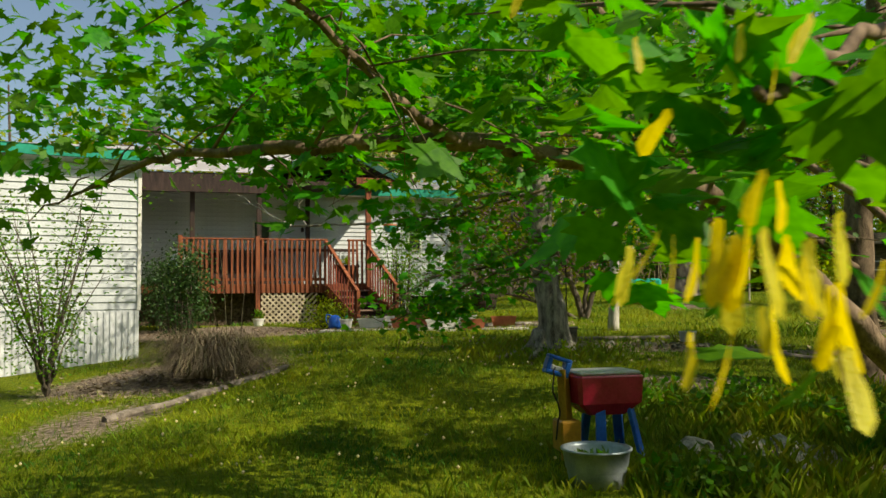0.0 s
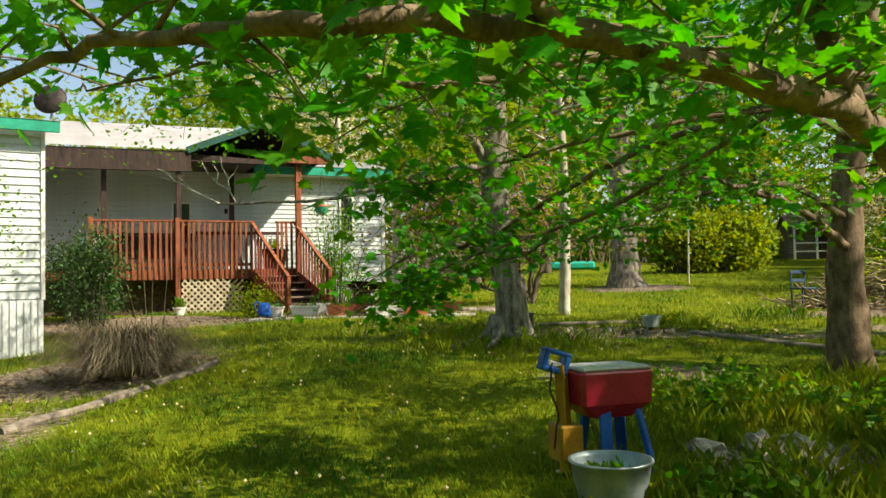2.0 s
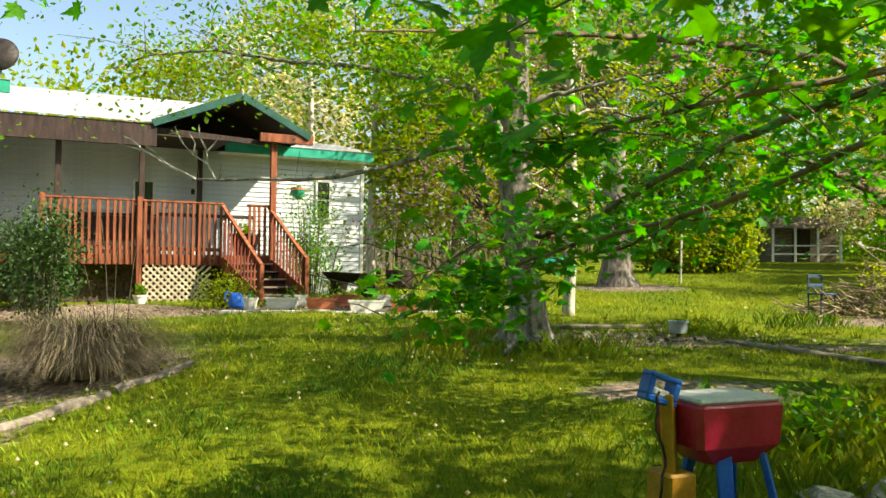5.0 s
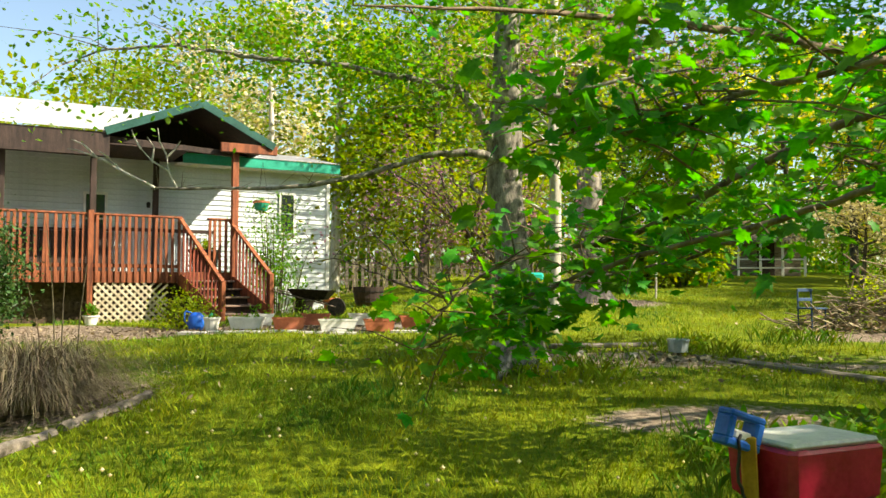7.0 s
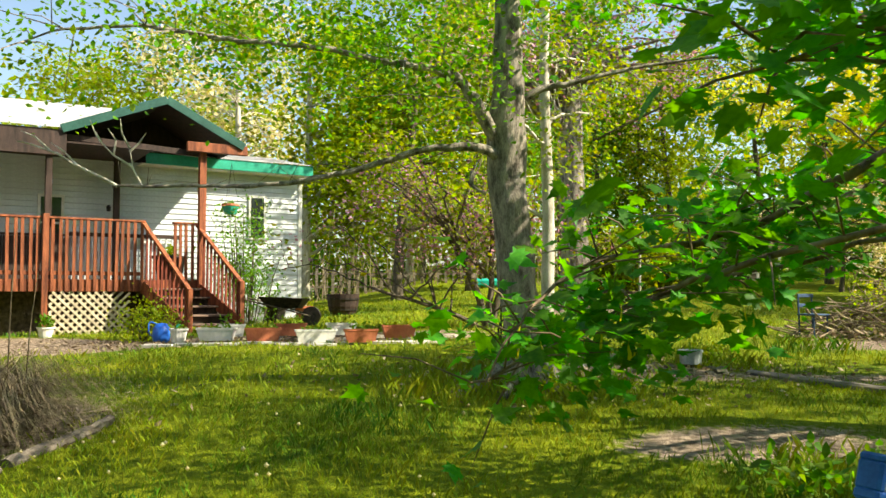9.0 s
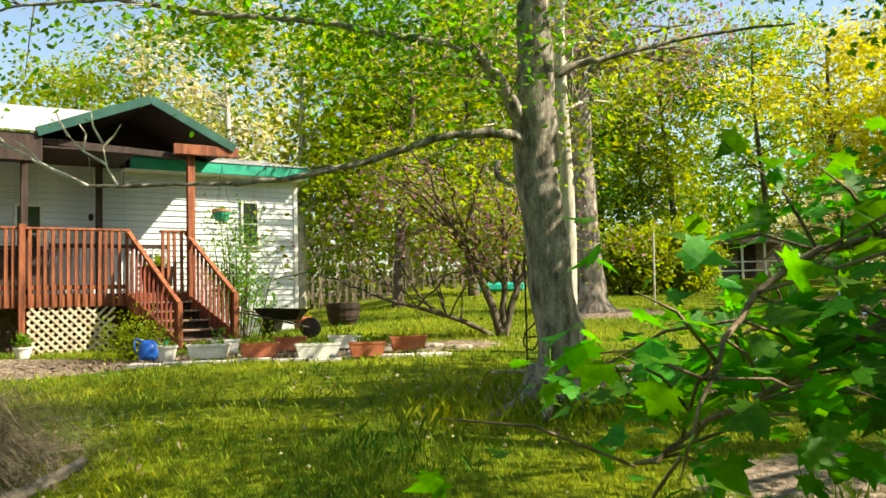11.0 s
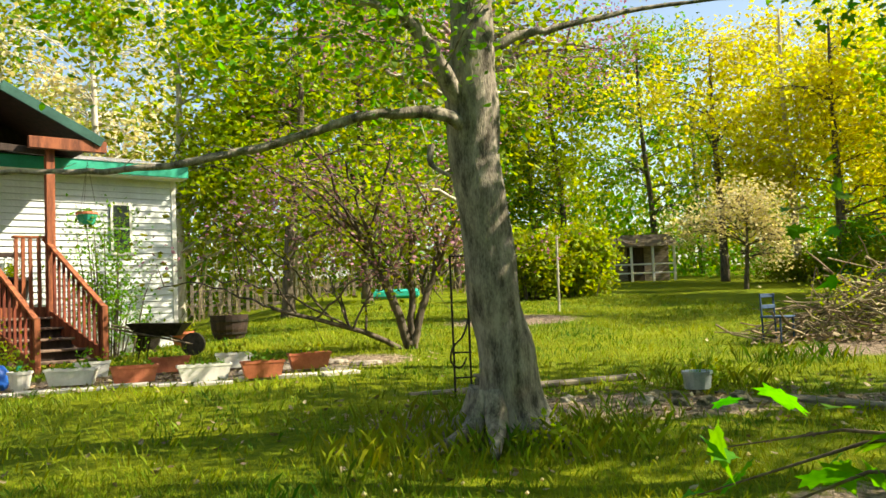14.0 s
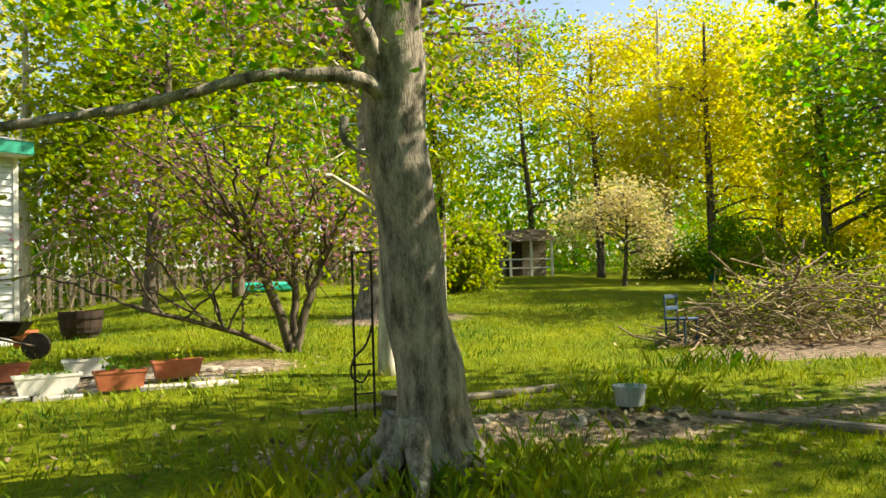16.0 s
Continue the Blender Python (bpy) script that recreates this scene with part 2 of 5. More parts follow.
def tube(pts, radii, seg=8, wob=0.0, verts=None, faces=None):
    """A tapered limb along pts, as plain vertex and face lists."""
    verts = [] if verts is None else verts
    faces = [] if faces is None else faces
    first = len(verts)
    pts = [Vector(p) for p in pts]
    side = None
    for i, p in enumerate(pts):
        d = (pts[min(i + 1, len(pts) - 1)] - pts[max(i - 1, 0)]).normalized()
        if side is None:
            side = d.orthogonal().normalized()
        side = (side - d * side.dot(d)).normalized()
        other = d.cross(side)
        for k in range(seg):
            a = 2 * math.pi * k / seg
            r = radii[i] * (1 + wob * noise.noise(Vector((p.x * 3 + math.cos(a), p.y * 3 + math.sin(a), p.z * 2.0))))
            verts.append(tuple(p + side * (math.cos(a) * r) + other * (math.sin(a) * r)))
    for i in range(len(pts) - 1):
        for k in range(seg):
            a, b = first + i * seg + k, first + i * seg + (k + 1) % seg
            faces.append((a, b, b + seg, a + seg))
    faces.append(tuple(range(first, first + seg))[::-1])
    faces.append(tuple(range(first + (len(pts) - 1) * seg, first + len(pts) * seg)))
    return verts, faces


def curve_pts(pts, n=5, jitter=0.0):
    """A smooth line through pts."""
    P = [Vector(p) for p in pts]
    out = []
    for i in range(len(P) - 1):
        p0, p1, p2, p3 = P[max(i - 1, 0)], P[i], P[i + 1], P[min(i + 2, len(P) - 1)]
        for k in range(n):
            t = k / n
            q = 0.5 * (2 * p1 + (p2 - p0) * t + (2 * p0 - 5 * p1 + 4 * p2 - p3) * t * t + (3 * p1 - p0 - 3 * p2 + p3) * t ** 3)
            if jitter and (i or k):
                q = q + Vector(rng.normal(0, jitter, 3))
            out.append(q)
    out.append(P[-1])
    return out


def lathe(profile, seg=20):
    v, f = [], []
    for r, z in profile:
        for k in range(seg):
            a = 2 * math.pi * k / seg
            v.append((r * math.cos(a), r * math.sin(a), z))
    for i in range(len(profile) - 1):
        for k in range(seg):
            a, b = i * seg + k, i * seg + (k + 1) % seg
            f.append((a, b, b + seg, a + seg))
    return v, f


def joined(lists):
    v, f = [], []
    for a, b in lists:
        n = len(v)
        v += list(a)
        f += [tuple(i + n for i in q) for q in b]
    return v, f


# outlines of one leaf, lying along +y
def maple_outline():
    half = [(0.0, 0.0), (0.10, 0.06), (0.30, -0.04), (0.27, 0.12), (0.50, 0.30), (0.36, 0.34), (0.44, 0.52), (0.20, 0.44), (0.17, 0.62), (0.10, 0.70)]
    return np.array(half + [(0.0, 1.0)] + [(-x, y) for x, y in half[:0:-1]])


MAPLE = maple_outline()
OVAL = np.array([(0, 0), (0.28, 0.35), (0.22, 0.7), (0, 1.0), (-0.22, 0.7), (-0.28, 0.35)])
KITE = np.array([(0, 0), (0.36, 0.45), (0, 1.0), (-0.36, 0.45)])
KEY = np.array([(0, 0), (0.09, 0.04), (0.10, 0.22), (0.24, 0.5), (0.26, 0.8), (0.12, 1.0), (-0.02, 0.9), (-0.05, 0.4), (-0.07, 0.1)])


def leaves(centres, size, outline, droop=0.35, spread=0.5, fold=0.15, hang=False):
    """One flat list of leaves at the centres, each turned at random; droop tips them down, hang lets them dangle."""
    c = np.asarray(centres, float)
    n, k = len(c), len(outline)
    if n == 0:
        return [], []
    az = rng.uniform(0, 2 * np.pi, n)
    el = (rng.normal(-1.45, 0.25, n) if hang else rng.normal(-droop, spread, n))
    d = np.stack([np.cos(az) * np.cos(el), np.sin(az) * np.cos(el), np.sin(el)], 1)
    ro = rng.normal(0, 0.6, n) if not hang else rng.uniform(0, 6.28, n)
    s0 = np.stack([-np.sin(az), np.cos(az), np.zeros(n)], 1)
    u0 = np.cross(s0, d)
    s = s0 * np.cos(ro)[:, None] + u0 * np.sin(ro)[:, None]
    u = np.cross(s, d)
    sz = size * rng.uniform(0.6, 1.25, n)
    o = np.asarray(outline)
    lift = fold * np.abs(o[:, 0]) - 0.18 * o[:, 1] ** 2
    v = c[:, None, :] + sz[:, None, None] * (o[None, :, 0, None] * s[:, None, :] + o[None, :, 1, None] * d[:, None, :] + lift[None, :, None] * u[:, None, :])
    f = np.arange(n * k).reshape(n, k)
    return v.reshape(-1, 3).tolist(), [tuple(r) for r in f.tolist()]


def clumps(centres, per, sigma):
    c = np.repeat(np.asarray(centres, float), per, axis=0)
    return c + rng.normal(0, 1, c.shape) * np.asarray(sigma)


def in_ball(n, centre, radii, hollow=0.35):
    d = rng.normal(0, 1, (n, 3))
    d /= np.linalg.norm(d, axis=1)[:, None]
    r = hollow + (1 - hollow) * rng.uniform(0, 1, n) ** 0.6
    return np.asarray(centre) + d * r[:, None] * np.asarray(radii)


def tree(name, at, trunk_pts, radii, crowns, bark, leaf, label, group="", limbs=9, per=60, sigma=0.35, leaf_size=0.12, outline=OVAL, seg=10, extra=None, limb_r=0.35):
    """A tree: tapered trunk with flare, limbs that reach the clumps of each crown lobe, and leaves in clumps round the limb ends.
    crowns: (centre, radii, clumps)."""
    t = thing(name, (at[0], at[1], H(at[0], at[1])), label, "tree", group)
    tp = curve_pts(trunk_pts, 6)
    rr = np.interp(np.linspace(0, 1, len(tp)), np.linspace(0, 1, len(radii)), radii)
    v, f = tube(tp, rr, seg, 0.18)
    ends = []
    for centre, rad, n in crowns:
        cl = in_ball(n, centre, rad)
        ends.append(cl)
        for k in range(min(limbs, n)):
            e = Vector(cl[k])
            i = int(np.clip(np.searchsorted([p.z for p in tp], e.z - 0.35 * (Vector((e.x, e.y)) - Vector((tp[-1].x, tp[-1].y))).length), len(tp) // 4, len(tp) - 1))
            a = tp[i]
            mid = a.lerp(e, 0.5) + Vector((rng.normal(0, 0.2), rng.normal(0, 0.2), 0.12 * (e - a).length))
            lp = curve_pts([a, mid, e], 4, 0.03)
            r0 = rr[i] * limb_r
            tube(lp, np.linspace(r0, 0.012, len(lp)), 5, 0, v, f)
            for j in range(2, len(lp) - 1, 2):
                q = Vector(cl[rng.integers(0, n)])
                q = lp[j] + (q - lp[j]).normalized() * min(1.2, (q - lp[j]).length)
                tube([lp[j], lp[j].lerp(q, 0.5) + Vector((0, 0, 0.08)), q], [r0 * 0.4, r0 * 0.25, 0.006], 4, 0, v, f)
    part("trunk", (v, f), bark, t, smooth=True)
    cl = np.concatenate(ends)
    part("crown", leaves(clumps(cl, per, sigma), leaf_size, outline), leaf, t)
    if extra:
        m2, share, size2 = extra
        part("blossom", leaves(clumps(cl[: int(len(cl) * share)], per, sigma), size2, KITE), m2, t)
    return t

# ---- ground ----
BARE = [  # worn soil and mulch: x, y, half length along x, half width, strength
    (-5.2, 19.3, 4.6, 0.9, 0.95), (-1.2, 19.4, 2.6, 0.9, 0.8), (0.9, 14.3, 0.7, 0.6, 0.9), (2.3, 14.6, 1.2, 0.6, 0.9),
    (4.9, 14.0, 2.0, 0.35, 0.6), (-4.6, 12.6, 1.9, 1.6, 0.9), (-3.9, 9.6, 0.9, 1.4, 0.55), (9.0, 17.3, 3.0, 1.0, 0.85), (2.6, 11.3, 1.1, 0.55, 0.9), (3.1, 14.1, 0.8, 0.45, 0.9),
    (3.4, 8.1, 0.9, 0.6, 0.7), (5.0, 24.8, 1.5, 1.3, 0.8), (0.9, 19.3, 0.8, 0.8, 0.7), (7.2, 14.6, 1.6, 0.5, 0.55), (3.0, 11.6, 1.2, 0.4, 0.5),
]


def bare(x, y):
    b = 0.0
    for cx, cy, rx, ry, k in BARE:
        d = ((x - cx) / rx) ** 2 + ((y - cy) / ry) ** 2
        b = max(b, k * (1.25 - 0.75 * d))
    return min(1.0, max(0.0, b))


xs = np.concatenate([np.linspace(-900, -60, 8), np.linspace(-45, -13, 14), np.linspace(-12, 13, 101), np.linspace(15, 45, 14), np.linspace(60, 900, 8)])
ys = np.concatenate([np.linspace(-900, -40, 8), np.linspace(-30, -3, 10), np.linspace(-2, 28, 121), np.linspace(30, 70, 18), np.linspace(90, 1500, 8)])
gv = [(x, y, H(x, y)) for y in ys for x in xs]
nx = len(xs)
gf = [(j * nx + i, j * nx + i + 1, (j + 1) * nx + i + 1, (j + 1) * nx + i) for j in range(len(ys) - 1) for i in range(nx - 1)]
ground = tagged(part("ground", (gv, gf), M_GROUND, smooth=True), "mown lawn with worn soil patches under trees", "ground", kind="structure")
layer = ground.data.color_attributes.new("bare", "FLOAT_COLOR", "POINT")
layer.data.foreach_set("color", np.array([(b, b, b, 1) for b in (bare(x, y) for x, y, _ in gv)]).ravel())


def blades(n, x0, x1, y0, y1, h, w, keep):
    p = np.stack([rng.uniform(x0, x1, n), rng.uniform(y0, y1, n)], 1)
    v, f = [], []
    for x, y in p:
        if rng.random() > keep(x, y):
            continue
        z = H(x, y)
        a, l, q = rng.uniform(0, 6.28), h * rng.uniform(0.5, 1.4), rng.uniform(0.1, 0.9)
        dx, dy = math.cos(a), math.sin(a)
        k = len(v)
        v += [(x - dy * w, y + dx * w, z - 0.01), (x + dy * w, y - dx * w, z - 0.01), (x + dx * l * q * 0.4 + dy * w * 0.6, y + dy * l * q * 0.4 - dx * w * 0.6, z + l * 0.65), (x + dx * l * q, y + dy * l * q, z + l)]
        f += [(k, k + 1, k + 2), (k, k + 2, k + 3)]
    return v, f


def lawn_keep(x, y):
    patch = 0.55 + 0.6 * noise.noise(Vector((x * 0.8, y * 0.8, 2)))
    return max(0.0, (1 - 1.3 * bare(x, y))) * patch


near = blades(150000, -5.5, 6.5, 2.0, 13.5, 0.055, 0.0035, lawn_keep)
far = blades(70000, -7, 12, 13.5, 32, 0.075, 0.007, lawn_keep)
tagged(part("grass", joined([near, far]), M_GRASS), "uneven spring grass over the lawn", "grass", kind="stuff")
tufts = []
for cx, cy, n, h in ((0.3, 13.2, 200, 0.3), (1.7, 13.3, 220, 0.28), (2.4, 13.9, 120, 0.22), (3.9, 15.2, 200, 0.3), (2.6, 10.6, 200, 0.25), (3.4, 7.8, 260, 0.35), (2.6, 6.2, 260, 0.3), (4.6, 10.6, 300, 0.4), (-0.2, 12.2, 160, 0.22), (0.75, 14.0, 200, 0.32), (0.6, 13.6, 160, 0.28), (4.2, 9.2, 260, 0.35), (1.9, 7.9, 140, 0.25), (5.9, 16.5, 200, 0.35), (1.1, 6.6, 160, 0.2), (2.5, 7.4, 420, 0.3), (3.2, 7.2, 420, 0.34), (2.4, 9.0, 420, 0.3), (3.6, 9.4, 460, 0.36), (4.4, 8.4, 420, 0.4), (4.4, 10.2, 420, 0.36), (2.9, 10.2, 360, 0.26), (1.5, 13.4, 260, 0.3)):
    tufts.append(blades(n, cx - 0.6, cx + 0.6, cy - 0.5, cy + 0.5, h * 0.55, 0.0045, lambda x, y: 1))
tagged(part("weed_tufts", joined(tufts), M_GRASS), "taller weeds and uncut grass round trunks and stones", "weeds", kind="stuff")
dl = [(x, y, H(x, y) + 0.14) for x, y in zip(rng.uniform(-4.5, 3, 170), rng.uniform(4, 12.5, 170)) if bare(x, y) < 0.2]
dv, df = [], []
for x, y, z in dl:
    k = len(dv)
    r = 0.012 + 0.008 * rng.random()
    dv += [(x + r, y, z), (x, y + r, z), (x - r, y, z), (x, y - r, z), (x, y, z + r), (x, y, z - r)]
    df += [(k, k + 1, k + 4), (k + 1, k + 2, k + 4), (k + 2, k + 3, k + 4), (k + 3, k, k + 4), (k + 1, k, k + 5), (k + 2, k + 1, k + 5), (k + 3, k + 2, k + 5), (k, k + 3, k + 5)]
tagged(part("dandelion_clocks", (dv, df), M_LEAF_P), "pale dandelion seed heads scattered over the lawn", "flowers", kind="stuff")
lv = leaves(np.array([(x, y, H(x, y) + 0.02) for x, y in zip(rng.normal(2.2, 1.6, 900), rng.normal(14.3, 0.8, 900))] + [(x, y, H(x, y) + 0.02) for x, y in zip(rng.normal(-4.6, 0.9, 900), rng.normal(12.6, 0.9, 900))] + [(x, y, H(x, y) + 0.02) for x, y in zip(rng.normal(-3.5, 2.2, 900), rng.normal(19.2, 0.5, 900))]), 0.07, OVAL, 0.0, 0.25)
tagged(part("leaf_litter", lv, M_STRAW), "dry brown leaf litter on bare soil", "leaf litter", kind="stuff")

# ---- house with porch ----
U, W = Vector((0.89, 0.456, 0)), Vector((-0.456, 0.89, 0))
C0 = Vector((-5.225, 22.306, 0))
RZ = math.degrees(math.atan2(U.y, U.x))
house = thing("house", tuple(C0), "white lap-sided single-storey house with green trim and pale metal roof", "house", rz=RZ)
# house frame: x along the front, y back, z up; corner of the porch rail at the origin
GZ = -0.15
WY = 1.75
part("wall", boxed((-9, WY + 0.02, GZ), (4.4, WY + 0.2, 3.75)), M_SIDING, house)
part("wall", boxed((4.2, WY + 0.2, GZ), (4.38, WY + 5, 3.75)), M_SIDING, house)
part("wall", boxed((-9, WY + 5, GZ), (4.4, WY + 5.2, 3.75)), M_SIDING, house)
part("skirting", boxed((-9, WY - 0.02, GZ), (4.44, WY + 0.018, 0.75)), M_SKIRT, house, "white ribbed skirting")
lap = bmesh.new()
vs = [lap.verts.new(p) for p in ((-9, WY + 0.02, 0), (4.42, WY + 0.02, 0), (4.42, WY - 0.012, 0.006), (-9, WY - 0.012, 0.006), (-9, WY + 0.012, 0.125), (4.42, WY + 0.012, 0.125))]
for q in ((0, 1, 2, 3), (3, 2, 5, 4)):
    lap.faces.new([vs[i] for i in q])
first = part("siding_board", lap, M_SIDING, house)
first.location.z = 0.75
for k in range(1, 24):
    ob = new("siding_board", first.data)
    ob.parent = house
    ob.location.z = 0.75 + 0.125 * k
part("corner_trim", boxed((4.36, WY - 0.03, GZ), (4.46, WY + 0.05, 3.75)), M_WHITE, house)
part("fascia", boxed((0.6, WY - 0.42, 3.68), (4.58, WY - 0.37, 3.92)), M_GREEN, house, "bright green metal fascia")
roof_b = bmesh.new()
for q in (((0.4, WY - 0.45, 3.93), (4.62, WY - 0.45, 3.93), (4.62, WY + 2.6, 4.55), (0.4, WY + 2.6, 4.55)), ((4.62, WY + 5.6, 3.93), (0.4, WY + 5.6, 3.93), (0.4, WY + 2.6, 4.55), (4.62, WY + 2.6, 4.55))):
    roof_b.faces.new([roof_b.verts.new(p) for p in q])
bmesh.ops.solidify(roof_b, geom=roof_b.faces[:], thickness=0.04)
part("roof", roof_b, M_ROOF, house)
soff = boxed((0.5, WY - 0.4, 3.66), (4.57, WY + 0.02, 3.69))
part("soffit", soff, M_WHITE, house)
# window on the lit wall, and the shaded door and window behind the rail


def window(x, z, w, h, label):
    fr = part("window", boxed((x - w / 2 - 0.06, WY - 0.05, z - 0.06), (x + w / 2 + 0.06, WY - 0.012, z + h + 0.06)), M_WHITE, house, label)
    part("pane", boxed((x - w / 2, WY - 0.058, z), (x + w / 2, WY - 0.051, z + h / 2 - 0.02), None, 0), M_GLASS, fr)
    part("pane", boxed((x - w / 2, WY - 0.058, z + h / 2 + 0.02), (x + w / 2, WY - 0.051, z + h), None, 0), M_GLASS, fr)


window(3.3, 2.15, 0.32, 0.95, "narrow window with dark panes")
window(-1.25, 1.75, 0.4, 1.1, "narrow dark window under the porch")
# metal porch roof: long slope over the front, and the cross gable
EZ = 3.95
PK, GL, GR = (0.62, -0.35, 4.82), (-1.35, -0.35, 4.02), (2.25, -0.35, 3.99)
main_r = bmesh.new()
q = ((-9, -0.4, EZ), (-1.3, -0.4, EZ + 0.03), (0.62, 2.4, 5.05), (-9, 3.4, 5.15))
main_r.faces.new([main_r.verts.new(p) for p in q])
bmesh.ops.solidify(main_r, geom=main_r.faces[:], thickness=0.05)
part("roof", main_r, M_ROOF, house, "sunlit pale metal roof slope")
for k in range(16):
    x = -8.8 + 0.47 * k
    top = Vector((x + 0.12, 3.3, 5.13))
    part("roof_seam", beam((x, -0.38, EZ + 0.012), tuple(top), 0.025, 0.03, bevel=0), M_ROOF, house)
gab = bmesh.new()
for a, b in ((PK, GL), (PK, GR)):
    q = [a, b, (b[0], 2.6, b[2]), (a[0], 2.6, a[2])]
    gab.faces.new([gab.verts.new(p) for p in q])
bmesh.ops.solidify(gab, geom=gab.faces[:], thickness=0.05)
part("gable_roof", gab, M_ROOF, house)
# Dark sheet added under the pale gable roof to keep its underside dark.
und = bmesh.new()
for a, b in ((PK, GL), (PK, GR)):
    q = [(a[0], -0.3, a[2] - 0.07), (b[0], -0.3, b[2] - 0.07), (b[0], WY - 0.03, b[2] - 0.07), (a[0], WY - 0.03, a[2] - 0.07)]
    und.faces.new([und.verts.new(p) for p in q])
bmesh.ops.solidify(und, geom=und.faces[:], thickness=0.015)
part("gable_ceiling", und, M_DARKW, house, "dark sheet added under the gable roof")
part("rake_board", beam((GL[0], -0.38, GL[2] - 0.06), (PK[0], -0.38, PK[2] - 0.06), 0.05, 0.17), M_DKGREEN, house, "dark green rake board")
part("rake_board", beam((PK[0], -0.38, PK[2] - 0.06), (GR[0], -0.38, GR[2] - 0.06), 0.05, 0.17), M_DKGREEN, house, "dark green rake board")
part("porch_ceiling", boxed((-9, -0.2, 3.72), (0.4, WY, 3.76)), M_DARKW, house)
back = bmesh.new()
back.faces.new([back.verts.new(p) for p in ((-1.5, WY - 0.09, 3.75), (2.4, WY - 0.09, 3.7), (2.35, WY - 0.09, 3.9), (0.62, WY - 0.09, 4.8), (-1.45, WY - 0.09, 4.0))])
bmesh.ops.solidify(back, geom=back.faces[:], thickness=0.03)
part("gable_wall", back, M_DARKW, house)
part("eave_beam", beam((-9, -0.30, 3.66), (-1.25, -0.30, 3.70), 0.10, 0.50), M_DARKW, house, "dark eave beam")
part("gable_beam", beam((1.05, -0.30, 3.86), (2.33, -0.30, 3.86), 0.12, 0.2), M_DECK, house, "red-brown porch beam")
part("gable_beam", beam((-1.3, -0.1, 3.86), (1.4, -0.1, 3.74), 0.08, 0.12), M_DARKW, house)
for x in (-4.9, -3.2, -1.5, 0.0):
    part("porch_post", boxed((x - 0.06, 0.02 if x < 0 else 1.3, 1.0), (x + 0.06, 0.14 if x < 0 else 1.42, 3.8)), M_DARKW, house, "dark porch post")
part("pillar", boxed((1.36, -0.2, GZ), (1.5, -0.06, 3.77)), M_DECK, house, "red-brown corner pillar")
for x, zz in ((-4.6, 3.55), (-4.6, 3.35)):
    part("rafter_tail", beam((x - 0.2, -0.62, zz + 0.2), (x + 0.4, -0.1, zz + 0.35), 0.06, 0.14), M_LATTICE, house)
tagged(part("wall_lamp", joined([lathe([(0.0, 0), (0.04, 0.0), (0.05, 0.1), (0.02, 0.14), (0, 0.14)], 8)]), M_BLACK, house, "small black wall lamp"), "small black wall lamp").matrix_local = pose(-0.1, WY - 0.08, 2.6)

# deck, rails, lattice and stairs
deck = thing("deck", tuple(C0), "red-stained timber deck with baluster rail and pale lattice skirt", "deck", rz=RZ)
DZ = 1.08
for k in range(13):
    y = 0.02 + k * 0.135
    part("plank", boxed((-6.5, y, DZ - 0.03), (1.45, y + 0.125, DZ)), M_DECK_D, deck)
part("rim_joist", boxed((-6.5, -0.05, 0.84), (1.45, -0.005, DZ)), M_DECK, deck)
RT = 2.29
part("rail_cap", boxed((-3.5, -0.10, RT - 0.04), (0.30, 0.06, RT)), M_DECK, deck)
part("rail_cap", boxed((0.86, -0.10, RT - 0.04), (1.36, 0.06, RT)), M_DECK, deck)
part("bottom_rail", boxed((-3.5, -0.045, DZ + 0.08), (0.27, -0.008, DZ + 0.16)), M_DECK, deck)
bal = boxed((-0.04, -0.085, 0.84), (0.021, -0.048, RT - 0.04), None, 0.004)
b0 = part("baluster", bal, M_DECK, deck)
b0.location.x = -3.45
bx = [-3.45 + 0.128 * k for k in range(1, 30)] + [0.90 + 0.128 * k for k in range(4)]
for x in bx:
    ob = new("baluster", b0.data)
    ob.parent = deck
    ob.location.x = x
    ob.rotation_euler.y = rng.normal(0, 0.008)
for x in (-1.55, -3.5):
    part("post", boxed((x - 0.055, -0.16, GZ), (x + 0.055, -0.05, RT + 0.05)), M_DECK, deck)
for k in range(18):
    x = 0.05 + 0.13 * k - 0.9
    if x < 1.4:
        part("back_baluster", boxed((x, 1.55, DZ), (x + 0.045, 1.6, DZ + 0.95), None, 0.004), M_SIDING, deck, "white back baluster")
# Dark boards assumed along the shaded wall, so it stays dark behind the rail.
for k in range(22):
    x = -3.42 + 0.115 * k
    part("back_board", boxed((x, 1.57, DZ), (x + 0.105, 1.60, DZ + 0.92 + rng.uniform(-0.01, 0.01)), None, 0.004), M_DARKW, deck, "assumed dark upright board before the shaded wall")
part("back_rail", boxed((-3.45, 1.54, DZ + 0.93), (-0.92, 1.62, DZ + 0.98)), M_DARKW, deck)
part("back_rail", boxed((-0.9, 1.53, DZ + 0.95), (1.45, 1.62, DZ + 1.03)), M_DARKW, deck)
